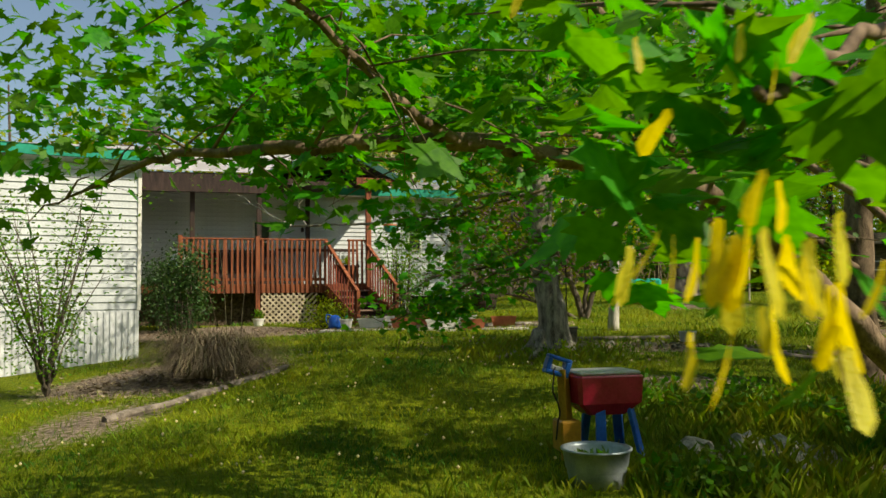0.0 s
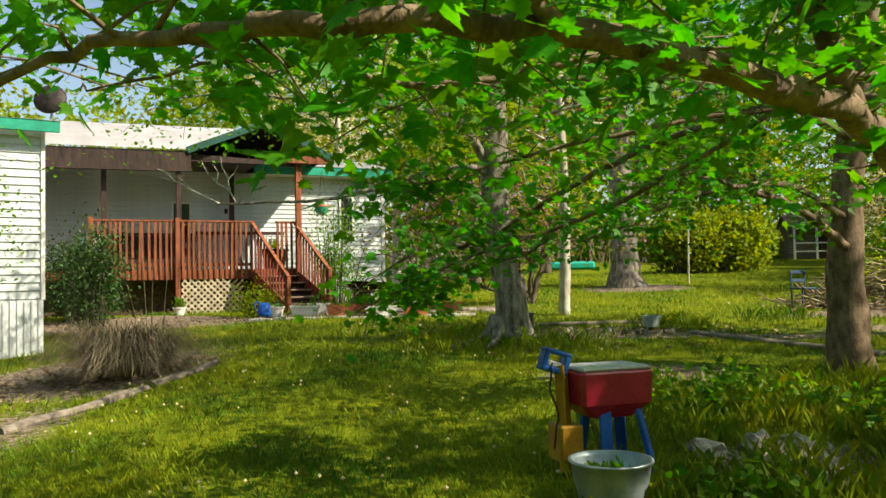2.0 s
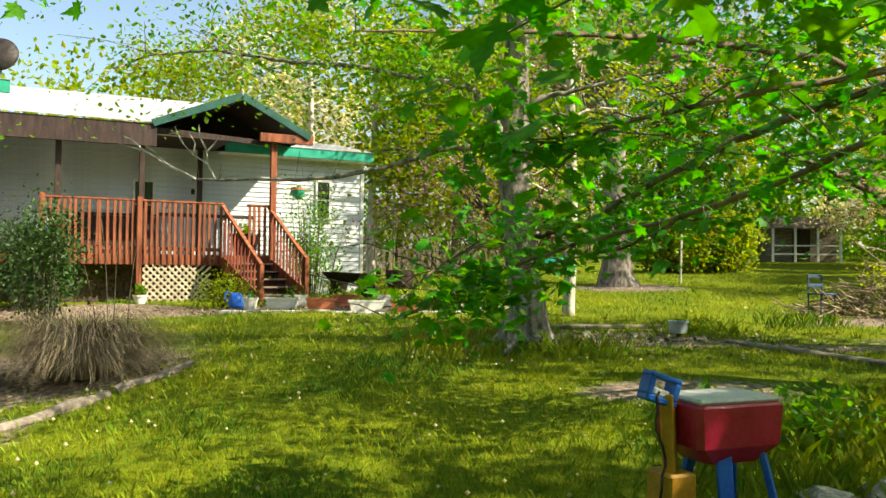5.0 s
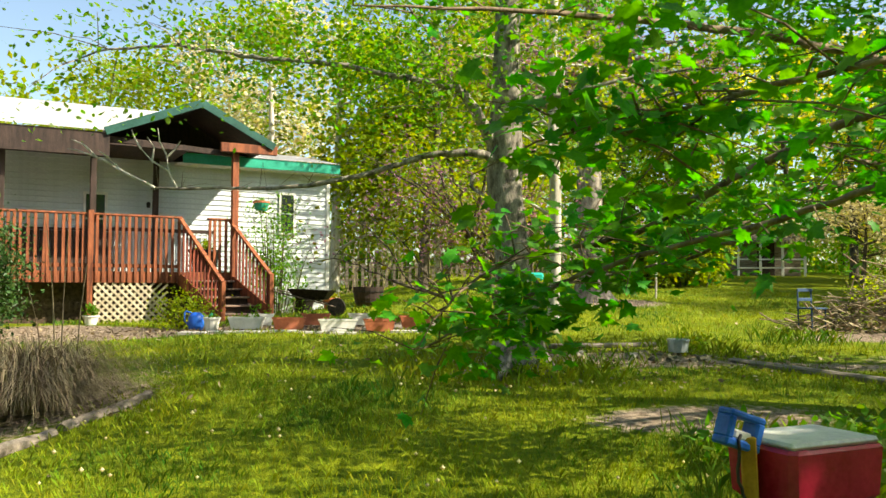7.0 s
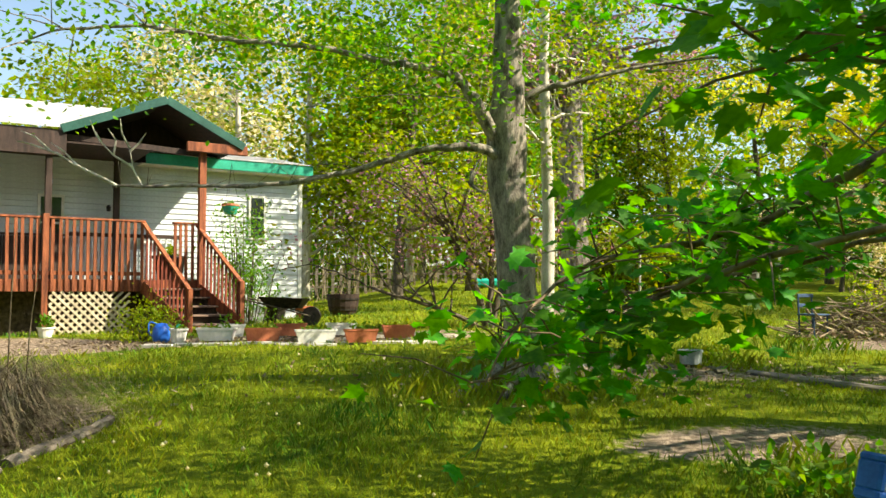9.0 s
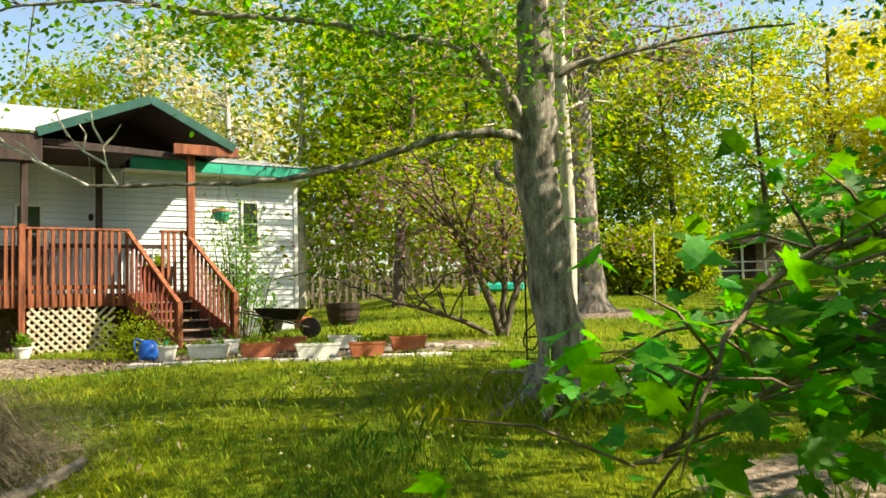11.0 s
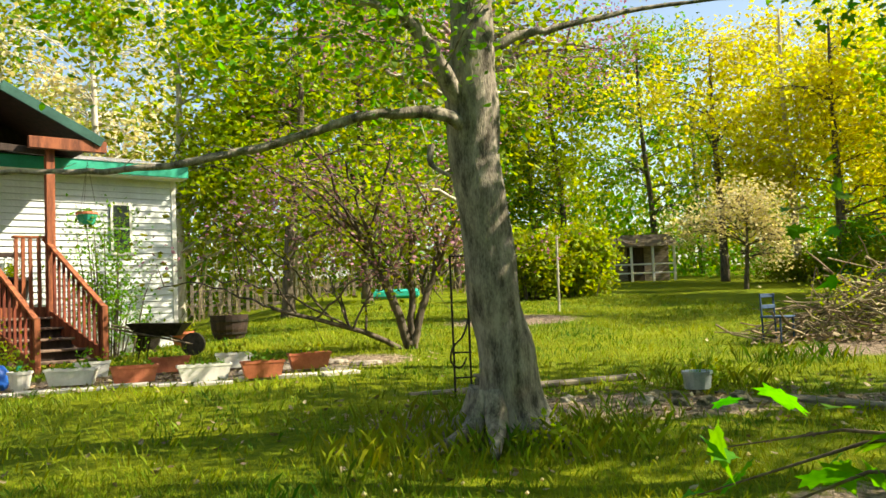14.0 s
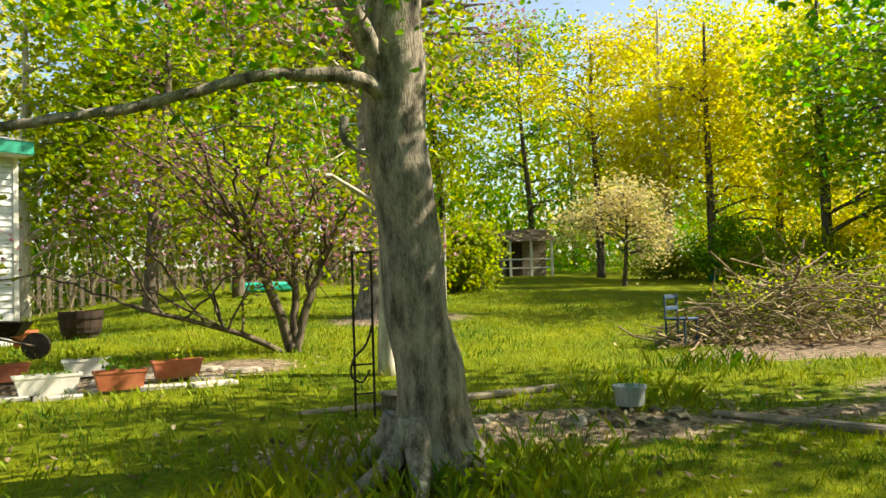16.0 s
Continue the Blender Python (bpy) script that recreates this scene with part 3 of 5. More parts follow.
# lattice of crossed slats
X0, X1, Z0, Z1 = -1.45, 0.03, -0.2, 0.84
for sgn, yy in ((1, -0.028), (-1, -0.042)):
    for k in range(-8, 14):
        pts = []
        c = X0 + k * 0.155
        for z in (Z0, Z1):
            pts.append((c + (z - Z0) * sgn, z))
        (xa, za), (xb, zb) = pts
        if sgn < 0:
            xa, xb = c + 0.0, c - (Z1 - Z0)
            za, zb = Z0, Z1
        lo, hi = max(min(xa, xb), X0), min(max(xa, xb), X1)
        if hi - lo < 0.06:
            continue
        zf = lambda x: za + (x - xa) / (xb - xa) * (zb - za)
        part("lattice_slat", beam((lo, yy, zf(lo)), (hi, yy, zf(hi)), 0.012, 0.045, (0, 0, 1), 0), M_LATTICE, deck)
# Dark sheet in soil colour, added to stand in for under-deck shade.
part("lattice_backing", boxed((-6.5, 0.5, GZ), (1.4, 0.55, 0.84)), M_SOIL, deck, "dark sheet added to stand in for shade under the deck")
# stairs: from the gap in the rail down towards the yard
SL = Vector((0.50, -1.55, 0))
NS = 5
for k in range(NS):
    q = (k + 1) / (NS + 0.6)
    z = DZ * (1 - q) + (GZ + 0.25) * q
    o = SL * q
    bm = bmesh.new()
    a, b = Vector((0.25, 0, z)) + o, Vector((1.34, 0, z)) + o
    box(bm, (a.x, a.y - 0.02, z - 0.04), (b.x, a.y + 0.36, z), None, 0.008)
    part("tread", bm, M_DECK_D, deck)
    part("riser", boxed((a.x + 0.02, a.y + 0.34, z), (b.x - 0.02, a.y + 0.36, z + 0.17), None, 0), M_DARKW, deck)
for x0 in (0.27, 1.36):
    a, b = Vector((x0, -0.05, RT - 0.05)), Vector((x0 * 0.93 + 0.07, 0, 0)) + SL + Vector((0, 0, 0.86 if x0 < 1 else 1.02))
    part("stair_rail", beam(a, b, 0.10, 0.045), M_DECK, deck)
    part("stringer", beam(a - Vector((0, 0, 1.3)), b - Vector((0, 0, 0.83)), 0.045, 0.25), M_DECK, deck)
    part("newel", boxed((b.x - 0.045, b.y - 0.045, GZ), (b.x + 0.045, b.y + 0.045, b.z + 0.03)), M_DECK, deck)
    for k in range(1, 12):
        q = k / 12
        p = a.lerp(b, q)
        part("stair_baluster", boxed((p.x - 0.02, p.y - 0.02, p.z - 1.12 + 0.22 * q), (p.x + 0.02, p.y + 0.02, p.z - 0.02), None, 0), M_DECK, deck)

HM = Matrix.Translation(C0) @ Euler((0, 0, math.radians(RZ))).to_matrix().to_4x4()


def hp(x, y, z):
    return tuple(HM @ Vector((x, y, z)))


tub = thing("planter_tub", hp(1.0, 0.75, DZ), "round black plastic planter tub on the deck", "planter")
part("tub", lathe([(0, 0), (0.24, 0), (0.33, 0.45), (0.37, 0.47), (0.37, 0.53), (0.33, 0.53), (0.30, 0.44), (0, 0.44)], 18), M_BLACK, tub, smooth=True)
tagged(part("plant", leaves(in_ball(160, (0, 0, 0.62), (0.25, 0.25, 0.2), 0), 0.09, OVAL), M_LEAF, tub), kind="stuff")
basket = thing("hanging_basket", hp(2.05, -0.1, 2.62), "hanging basket with orange rim and trailing plant", "hanging basket")
part("basket", lathe([(0, -0.12), (0.12, -0.12), (0.17, 0.02), (0.18, 0.05), (0.15, 0.05), (0, 0.0)], 14), M_GREEN, basket)
part("rim", lathe([(0.175, 0.06), (0.19, 0.06), (0.19, 0.10), (0.175, 0.10)], 14), M_TERRA, basket)
tagged(part("plant", leaves(in_ball(150, (0, 0, 0.0), (0.2, 0.2, 0.17), 0.3), 0.07, OVAL), M_LEAF_D, basket), kind="stuff")
cv, cf = [], []
for k in range(3):
    a = k * 2.1
    tube([(0.17 * math.cos(a), 0.17 * math.sin(a), 0.08), (0.02, 0, 1.0)], [0.004, 0.004], 4, 0, cv, cf)
part("chain", (cv, cf), M_BLACK, basket)
chair = thing("deck_chair", hp(-3.6, 0.7, DZ), "white plastic chair with blue cushion on the deck", "chair")
part("seat", boxed((-0.25, -0.25, 0.4), (0.25, 0.25, 0.45)), M_WHITE, chair)
part("backrest", boxed((-0.25, 0.2, 0.45), (0.25, 0.25, 0.95)), M_WHITE, chair)
part("cushion", boxed((-0.2, -0.22, 0.45), (0.2, 0.2, 0.55), None, 0.03), M_BLUE, chair)
for x in (-0.22, 0.22):
    for y in (-0.22, 0.22):
        part("leg", boxed((x - 0.02, y - 0.02, 0), (x + 0.02, y + 0.02, 0.4), None, 0.004), M_WHITE, chair)

# ---- white side building ----
shed = thing("side_building", (-6.75, 15.75, -0.26), "white lap-sided building with ribbed white skirting and green eave", "building", rz=36)
part("wall", boxed((-8, 0.02, -0.5), (0, 4.5, 3.7)), M_SIDING, shed)
part("skirting", boxed((-8, -0.02, -0.5), (0.02, 0.015, 0.78), None, 0), M_SKIRT, shed)
for k in range(40):
    part("skirting_rib", boxed((-0.06 - 0.11 * k, -0.04, -0.5), (-0.02 - 0.11 * k, -0.018, 0.76), None, 0), M_SKIRT, shed)
lb = bmesh.new()
vs = [lb.verts.new(p) for p in ((-8, 0.02, 0), (0.0, 0.02, 0), (0.0, -0.012, 0.006), (-8, -0.012, 0.006), (-8, 0.012, 0.14), (0.0, 0.012, 0.14))]
for q in ((0, 1, 2, 3), (3, 2, 5, 4)):
    lb.faces.new([vs[i] for i in q])
s0 = part("siding_board", lb, M_SIDING, shed)
s0.location.z = 0.8
for k in range(1, 21):
    ob = new("siding_board", s0.data)
    ob.parent = shed
    ob.location.z = 0.8 + 0.14 * k
part("corner_trim", boxed((-0.02, -0.03, 0.78), (0.05, 0.06, 3.7)), M_WHITE, shed)
part("fascia", boxed((-8.2, -0.3, 3.66), (0.25, -0.25, 3.86)), M_GREEN, shed, "green eave fascia")
rf = bmesh.new()
rf.faces.new([rf.verts.new(p) for p in ((-8.2, -0.32, 3.86), (0.27, -0.32, 3.86), (0.27, 4.8, 4.1), (-8.2, 4.8, 4.1))])
bmesh.ops.solidify(rf, geom=rf.faces[:], thickness=0.05)
part("roof", rf, M_ROOF, shed)
SM = shed.matrix_world.copy()
dish = thing("satellite_dish", tuple(SM @ Vector((0.1, -0.2, 3.9))), "dark round satellite dish on the green eave", "satellite dish")
dv2, df2 = lathe([(0, 0.06), (0.12, 0.045), (0.22, 0.02), (0.27, -0.02), (0.275, -0.03), (0.22, 0.0), (0.12, 0.03), (0, 0.045)], 22)
dp = part("dish", (dv2, df2), M_BLACK, dish, smooth=True)
dp.matrix_local = pose(0, 0, 0.36, 75, 0, 12)
part("mount", tube([(0, 0.05, 0), (0, 0.08, 0.2), (0, 0.02, 0.36)], [0.02, 0.02, 0.02], 6), M_ZINC, dish)

# ---- trees ----


def local(at, pts):
    z0 = H(at[0], at[1])
    return [(x - at[0], y - at[1], z - z0) for x, y, z in pts]


# the great grey trunk by the path
AT = (1.17, 13.75)
big = thing("shade_tree", (*AT, H(*AT)), "large grey-barked tree with flared roots and a long bare limb", "tree")
tp = curve_pts([(0.19, 0, -0.1), (0.17, 0, 0.12), (0.12, 0, 0.45), (0.02, 0, 1.1), (-0.06, 0, 1.9), (-0.09, 0, 2.5), (-0.07, 0, 3.2), (-0.02, 0.1, 4.6), (0.1, 0.2, 6.5), (0.3, 0.3, 8.5)], 6)
rr = np.interp(np.linspace(0, 1, len(tp)), [0, 0.06, 0.13, 0.24, 0.36, 0.47, 0.56, 0.65, 0.8, 1], [0.44, 0.37, 0.285, 0.23, 0.205, 0.205, 0.21, 0.18, 0.13, 0.08])
v, f = tube(tp, rr, 28, 0.22)
for a, l in ((-2.6, 0.55), (-1.9, 0.42), (-0.9, 0.4), (0.3, 0.5), (2.4, 0.5), (1.4, 0.4)):
    c, s = math.cos(a), math.sin(a)
    tube(curve_pts([(0.12 * c, 0.12 * s, 0.34), (0.3 * c, 0.3 * s, 0.1), ((0.25 + l) * c, (0.25 + l) * s, -0.03)], 5), np.linspace(0.12, 0.03, 11), 8, 0.2, v, f)
part("trunk", (v, f), M_BARK, big, smooth=True)
lv_, lf_ = [], []
limb = curve_pts(local(AT, [(1.05, 13.72, 2.2), (0.8, 13.6, 2.34), (0.22, 13.6, 2.33), (-0.37, 13.6, 2.14), (-0.9, 13.6, 2.01), (-1.55, 13.65, 1.93), (-2.2, 13.7, 1.93), (-3.0, 13.75, 1.92)]), 6, 0.006)
tube(limb, np.interp(np.linspace(0, 1, len(limb)), [0, 0.1, 0.3, 1], [0.075, 0.055, 0.036, 0.014]), 9, 0.25, lv_, lf_)
up = curve_pts(local(AT, [(1.0, 13.7, 2.4), (0.78, 13.6, 2.75), (0.56, 13.55, 3.04), (0.35, 13.45, 3.1), (-0.16, 13.4, 3.18), (-1.05, 13.4, 3.32), (-1.8, 13.4, 3.37), (-2.6, 13.4, 3.48), (-3.4, 13.4, 3.42), (-3.9, 13.4, 3.25)]), 6, 0.008)
tube(up, np.interp(np.linspace(0, 1, len(up)), [0, 0.12, 0.3, 1], [0.085, 0.062, 0.04, 0.008]), 9, 0.25, lv_, lf_)
stub = curve_pts(local(AT, [(0.7, 13.6, 2.1), (0.68, 13.55, 1.95), (0.82, 13.5, 1.85)]), 4)
tube(stub, np.linspace(0.03, 0.015, len(stub)), 6, 0.2, lv_, lf_)
rt = curve_pts(local(AT, [(1.1, 13.75, 2.86), (1.5, 13.75, 3.03), (1.8, 13.72, 3.09), (2.6, 13.7, 3.3), (3.6, 13.6, 3.4)]), 5, 0.01)
tube(rt, np.linspace(0.05, 0.01, len(rt)), 7, 0.2, lv_, lf_)
tw = []
for k in range(46):
    i = rng.integers(4, len(up) - 1)
    p = up[i]
    e = p + Vector((rng.normal(-0.2, 0.4), rng.normal(0, 0.4), rng.normal(0.05, 0.3)))
    tube([p, p.lerp(e, 0.5) + Vector((0, 0, 0.05)), e], [0.009, 0.006, 0.003], 4, 0, lv_, lf_)
    tw.append(tuple(e))
for k in range(18):
    i = rng.integers(14, len(limb) - 1)
    p = limb[i]
    e = p + Vector((rng.normal(-0.1, 0.2), rng.normal(0, 0.2), rng.normal(0.15, 0.15)))
    tube([p, e], [0.005, 0.002], 4, 0, lv_, lf_)
part("limb", (lv_, lf_), M_BARK, big, smooth=True)
high = np.concatenate([in_ball(150, (-1.0, 0.6, 4.9), (3.4, 2.4, 1.6), 0.2), in_ball(50, (1.6, 0.6, 5.2), (2.0, 2.0, 1.2), 0.2), in_ball(40, (-1.6, 0.0, 3.6), (1.8, 0.8, 0.5), 0.1), np.array(tw)])
part("crown", leaves(clumps(high, 50, 0.28), 0.08, OVAL), M_LEAF_D, big)
# bleached dead twigs at the end of the bare limb
dt = thing("dead_branch", (-3.0, 13.75, 1.92), "bleached leafless dead branch caught on the long limb", "branch")
v, f = [], []
tube(curve_pts([(0.05, 0, 0), (-0.34, 0, 0.2), (-0.62, 0, 0.35), (-0.95, 0, 0.45)], 4, 0.006), np.linspace(0.021, 0.005, 13), 6, 0, v, f)
for a, b, c in (((0.3, 0.0), (0.2, 0.18), (0.16, 0.4)), ((0.16, 0.4), (0.08, 0.55), (0.06, 0.7)), ((0.2, 0.2), (0.0, 0.32), (-0.13, 0.46)), ((-0.13, 0.46), (-0.2, 0.58), (-0.24, 0.68)), ((0.16, 0.36), (0.26, 0.46), (0.32, 0.56)), ((-0.34, 0.2), (-0.5, 0.36), (-0.62, 0.44)), ((0.0, 0.32), (0.02, 0.48), (-0.06, 0.6)), ((-0.62, 0.35), (-0.78, 0.5), (-0.92, 0.56))):
    tube([(p[0], 0.02, p[1]) for p in (a, b, c)], [0.014, 0.010, 0.004], 5, 0, v, f)
tagged(part("twig", (v, f), M_PALE, dt), kind="stuff")

# redbud with leaning stems
AT = (1.9, 20.6)
red = thing("redbud_tree", (*AT, H(*AT)), "spreading redbud tree with fading pink blossom and young leaves", "tree")
v, f = [], []
ends = []
for tip, r in (((-0.7, 0.0, 1.7), 0.09), ((0.55, 0.1, 1.5), 0.08), ((-2.2, -0.3, 0.75), 0.05), ((0.1, 0.3, 2.2), 0.07)):
    st = curve_pts([(0, 0, -0.1), (tip[0] * 0.35, tip[1] * 0.3, tip[2] * 0.4), tip], 6, 0.01)
    tube(st, np.linspace(r, r * 0.55, len(st)), 8, 0.2, v, f)
    for k in range(9):
        i = rng.integers(len(st) // 2, len(st))
        a = rng.uniform(0, 6.28)
        e = st[i] + Vector((math.cos(a) * rng.uniform(0.8, 2.4) - 0.5, math.sin(a) * rng.uniform(0.5, 1.6), rng.uniform(0.3, 1.9)))
        br = curve_pts([st[i], st[i].lerp(e, 0.5) + Vector((0, 0, 0.2)), e], 5, 0.03)
        tube(br, np.linspace(r * 0.4, 0.008, len(br)), 5, 0, v, f)
        for p in br[3::2]:
            q = p + Vector(rng.normal(0, 0.4, 3))
            tube([p, q], [0.01, 0.003], 4, 0, v, f)
            ends.append(tuple(q))
part("trunk", (v, f), M_BARK2, red, smooth=True)
ends = np.array([e for e in ends if e[2] > 1.15])
part("crown", leaves(clumps(ends, 17, 0.32), 0.12, KITE), M_LEAF, red)
part("blossom", leaves(clumps(ends, 24, 0.2), 0.075, KITE), M_PINK, red)

# further trees of the yard, the wood behind, and unseen shade casters eastward
tree("veteran_tree", (4.9, 25.6), [(0, 0, -0.2), (-0.05, 0, 0.5), (-0.1, 0, 2), (-0.15, 0, 5), (0.1, 0, 9)], [0.75, 0.46, 0.36, 0.32, 0.27, 0.2],
     [((-0.5, 0.5, 8.5), (4.0, 3.0, 2.8), 60), ((1.5, 0, 6.2), (2.4, 2.0, 1.3), 26), ((-2.6, -1.6, 6.0), (2.0, 1.4, 0.9), 22)], M_BARK, M_PINK, "stout old tree with flared base and purple-tinged buds", limbs=16, per=60, sigma=0.45, leaf_size=0.10, seg=18, extra=(M_LEAF, 0.6, 0.12))
tree("slender_tree", (2.42, 18.0), [(0, 0, -0.1), (0.05, 0, 2), (0.0, 0, 4.5), (0.1, 0, 8)], [0.12, 0.10, 0.08, 0.05], [((-0.3, 0, 4.6), (2.0, 1.6, 2.6), 70)], M_PALE, M_LEAF, "slender pale-barked tree with young yellow-green leaves", limbs=12, per=50, sigma=0.3, leaf_size=0.11)
wood = "trees of the wood"
SPEC = [  # x, y, height, crown radius, crown base, leaf, bark
    (-5.0, 36, 12, 3.6, 4.0, "p", 1), (-2.5, 33, 9.5, 3.0, 2.4, "l", 1), (0.5, 31, 9, 3.2, 2.6, "l", 0), (3.2, 34, 11, 3.4, 2.6, "d", 0), (-9.0, 40, 12, 3.8, 4.0, "l", 1),
    (8.6, 43, 12, 3.2, 2.6, "d", 0), (11.6, 47, 15, 3.6, 3.5, "d", 0), (14.8, 50, 13, 3.8, 3.4, "l", 0), (19.4, 39, 11.0, 3.8, 2.4, "y", 0), (22.0, 35, 11, 3.8, 1.8, "y", 0), (21.5, 37, 12, 3.6, 3.0, "y", 1),
    (19.4, 27.0, 9.5, 3.2, 2.2, "l", 0), (25.5, 35, 12, 4.0, 2.0, "y", 0), (15.5, 47, 13, 4.0, 3.0, "l", 0), (20, 46, 13, 4.0, 3.0, "d", 0), (6.0, 44, 13, 4.0, 3.0, "l", 0), (1.5, 43, 13, 4.2, 2.5, "l", 1), (28, 42, 13, 4.2, 2.0, "l", 0),
    # Leaf s: trees out of view to the east, added to dapple the lawn.
    (-13, 45, 12, 4.0, 4.0, "l", 1), (9.6, 13.2, 9, 3.0, 3.4, "s", 0), (9.2, 6.6, 9, 3.0, 3.4, "s", 0), (15.5, 9.5, 12, 3.6, 4.0, "s", 0), (17.5, 22.0, 11, 3.4, 3.6, "s", 0), (24.5, 25.5, 9.0, 3.4, 1.2, "l", 0), (30.0, 31.0, 10, 4.0, 1.4, "l", 0),
]
LM = {"s": M_LEAF_D, "l": M_LEAF, "d": M_LEAF_D, "y": M_LEAF_Y, "p": M_LEAF_P}
LT = {"s": "open fresh green, unseen, lawn-shading", "l": "yellow-green", "d": "fresh green", "y": "golden yellow", "p": "sparse pale"}
for x, y, h, r, cb, kind, bk in SPEC:
    mid = cb + (h - cb) * 0.5
    n = {"p": 45, "s": 42}.get(kind, 105)
    lean = rng.normal(0, 0.4)
    tree("tree", (x, y), [(0, 0, -0.2), (lean * 0.3, 0, h * 0.3), (lean, 0.1, h * 0.65), (lean, 0, h * 0.95)], [0.22, 0.15, 0.10, 0.04],
         [((lean + rng.uniform(-0.75, 0.75) * r, rng.uniform(-0.6, 0.6) * r, cb + (h - cb) * q), (r * rng.uniform(0.4, 0.65), r * 0.5, (h - cb) * rng.uniform(0.12, 0.2)), n // 6) for q in (0.08, 0.25, 0.42, 0.58, 0.74, 0.9)]
         + [((lean, 0, mid), (r, r * 0.8, (h - cb) * 0.5), n // 4)], M_PALE if bk else M_BARK2, LM[kind],
         "woodland tree with %s spring leaves" % LT[kind], wood, limbs=4, per=58, sigma=0.42, leaf_size=0.21, outline=KITE, seg=7)
# pale blossoming shrub and green thicket
tree("blossom_tree", (16.2, 32.8), [(0, 0, -0.1), (0.1, 0, 1), (0.2, 0, 2.4)], [0.10, 0.07, 0.03], [((0.2, 0, 2.9), (1.5, 1.1, 0.5), 24), ((-1.3, 0, 2.3), (1.2, 0.9, 0.4), 16), ((1.2, 0, 2.0), (1.1, 0.8, 0.4), 14), ((0.9, 0, 1.3), (0.8, 0.7, 0.35), 8)], M_BARK2, M_LEAF_P, "small tree covered in pale cream blossom", limbs=12, per=80, sigma=0.38, leaf_size=0.12, outline=KITE)


def thicket(name, at, rad, n, leaf, size, label, cat="bush", stems=26, z=None):
    t = thing(name, (at[0], at[1], H(*at)), label, cat)
    v, f = [], []
    pts = in_ball(n, (0, 0, rad[2]), rad, 0.1)
    pts[:, 2] = np.abs(pts[:, 2])
    for k in range(stems):
        e = Vector(pts[k % n])
        s = Vector((e.x * 0.5, e.y * 0.5, -0.05))
        tube([s, s.lerp(e, 0.6) + Vector((0, 0, 0.2)), e], [0.02, 0.014, 0.005], 4, 0, v, f)
    part("stem", (v, f), M_BARK2, t)
    part("foliage", leaves(clumps(pts, 40, 0.2), size, KITE, 0.1, 0.8), leaf, t)
    return t


thicket("thicket", (8.0, 32.0), (1.5, 1.0, 1.05), 170, M_LEAF, 0.17, "dense yellow-green upright thicket at the lawn's edge", stems=60)
thicket("thicket", (10.0, 32.6), (1.5, 1.0, 1.15), 170, M_LEAF, 0.17, "dense yellow-green upright thicket at the lawn's edge", stems=40)
thicket("bush", (22.0, 33.4), (2.4, 1.2, 1.1), 130, M_LEAF_D, 0.15, "bright green leafy bush at the wood's edge")
thicket("bush", (21.0, 36.0), (2.2, 1.0, 0.6), 90, M_LEAF, 0.13, "low yellow-green undergrowth at the wood's edge")
thicket("bush", (18.0, 26.5), (2.6, 1.2, 0.9), 120, M_LEAF, 0.12, "yellow-green brambles behind the brush pile")
thicket("bush", (22.5, 29.0), (2.4, 1.2, 1.6), 130, M_LEAF_Y, 0.14, "golden-leaved tall bush at the wood's edge")
thicket("bush", (-5.0, 28.5), (1.0, 1.0, 0.8), 50, M_LEAF_D, 0.12, "dark green shrub beside the house")
thicket("bush", (-4.2, 19.9), (0.40, 0.3, 0.22), 40, M_LEAF, 0.06, "small yellow-green shrub beside the steps", stems=14)
thicket("bush", (-6.9, 17.9), (0.55, 0.4, 1.15), 80, M_EVER_SHADE, 0.08, "tall evergreen shrub, shade-darkened, between the building and the deck", stems=20)
thicket("bush", (-8.0, 19.7), (0.9, 0.5, 0.95), 150, M_EVER_SHADE, 0.07, "evergreen shrub with shade-dark leaves against the deck", stems=14)
thicket("bush", (-3.15, 23.9), (0.85, 0.5, 1.45), 64, M_LEAF_D, 0.075, "airy green shrub in front of the siding", stems=30)
sap = thing("sapling", (-5.9, 11.7, H(-5.9, 11.7)), "thin many-stemmed shrub with small young leaves", "shrub")
v, f, ends = [], [], []
for k in range(22):
    a, l = rng.uniform(0, 6.28), rng.uniform(1.6, 3.1)
    e = Vector((math.cos(a) * 0.95 - 0.1, math.sin(a) * 0.6, l))
    st = curve_pts([(0, 0, 0), (e.x * 0.3, e.y * 0.3, l * 0.4), e], 6, 0.02)
    tube(st, np.linspace(0.02, 0.004, len(st)), 5, 0, v, f)
    for p in st[5:]:
        q = p + Vector(rng.normal(0, 0.22, 3))
        tube([p, q], [0.005, 0.002], 3, 0, v, f)
        ends.append(tuple(q))
part("stem", (v, f), M_BARK2, sap)
part("foliage", leaves(clumps(ends, 22, 0.14), 0.065, OVAL), M_LEAF_D, sap)
# woods far behind
far_c = []
for k in range(1500):
    x = rng.uniform(-55, 75)
    y = 52 + abs(rng.normal(0, 7))
    top = 13 + 4 * noise.noise(Vector((x * 0.15, 0, 3)))
    far_c.append((x, y, H(x, y) + rng.uniform(0, 1) ** 1.3 * top))
bl = leaves(clumps(far_c, 44, 1.1), 0.5, KITE, 0.1, 0.8)
tagged(part("backdrop", bl, M_LEAF), "distant spring woodland in mixed greens", "woods", kind="stuff")
# Leaf ring on the unseen sides, added to cut light from the low sky.
ring = []
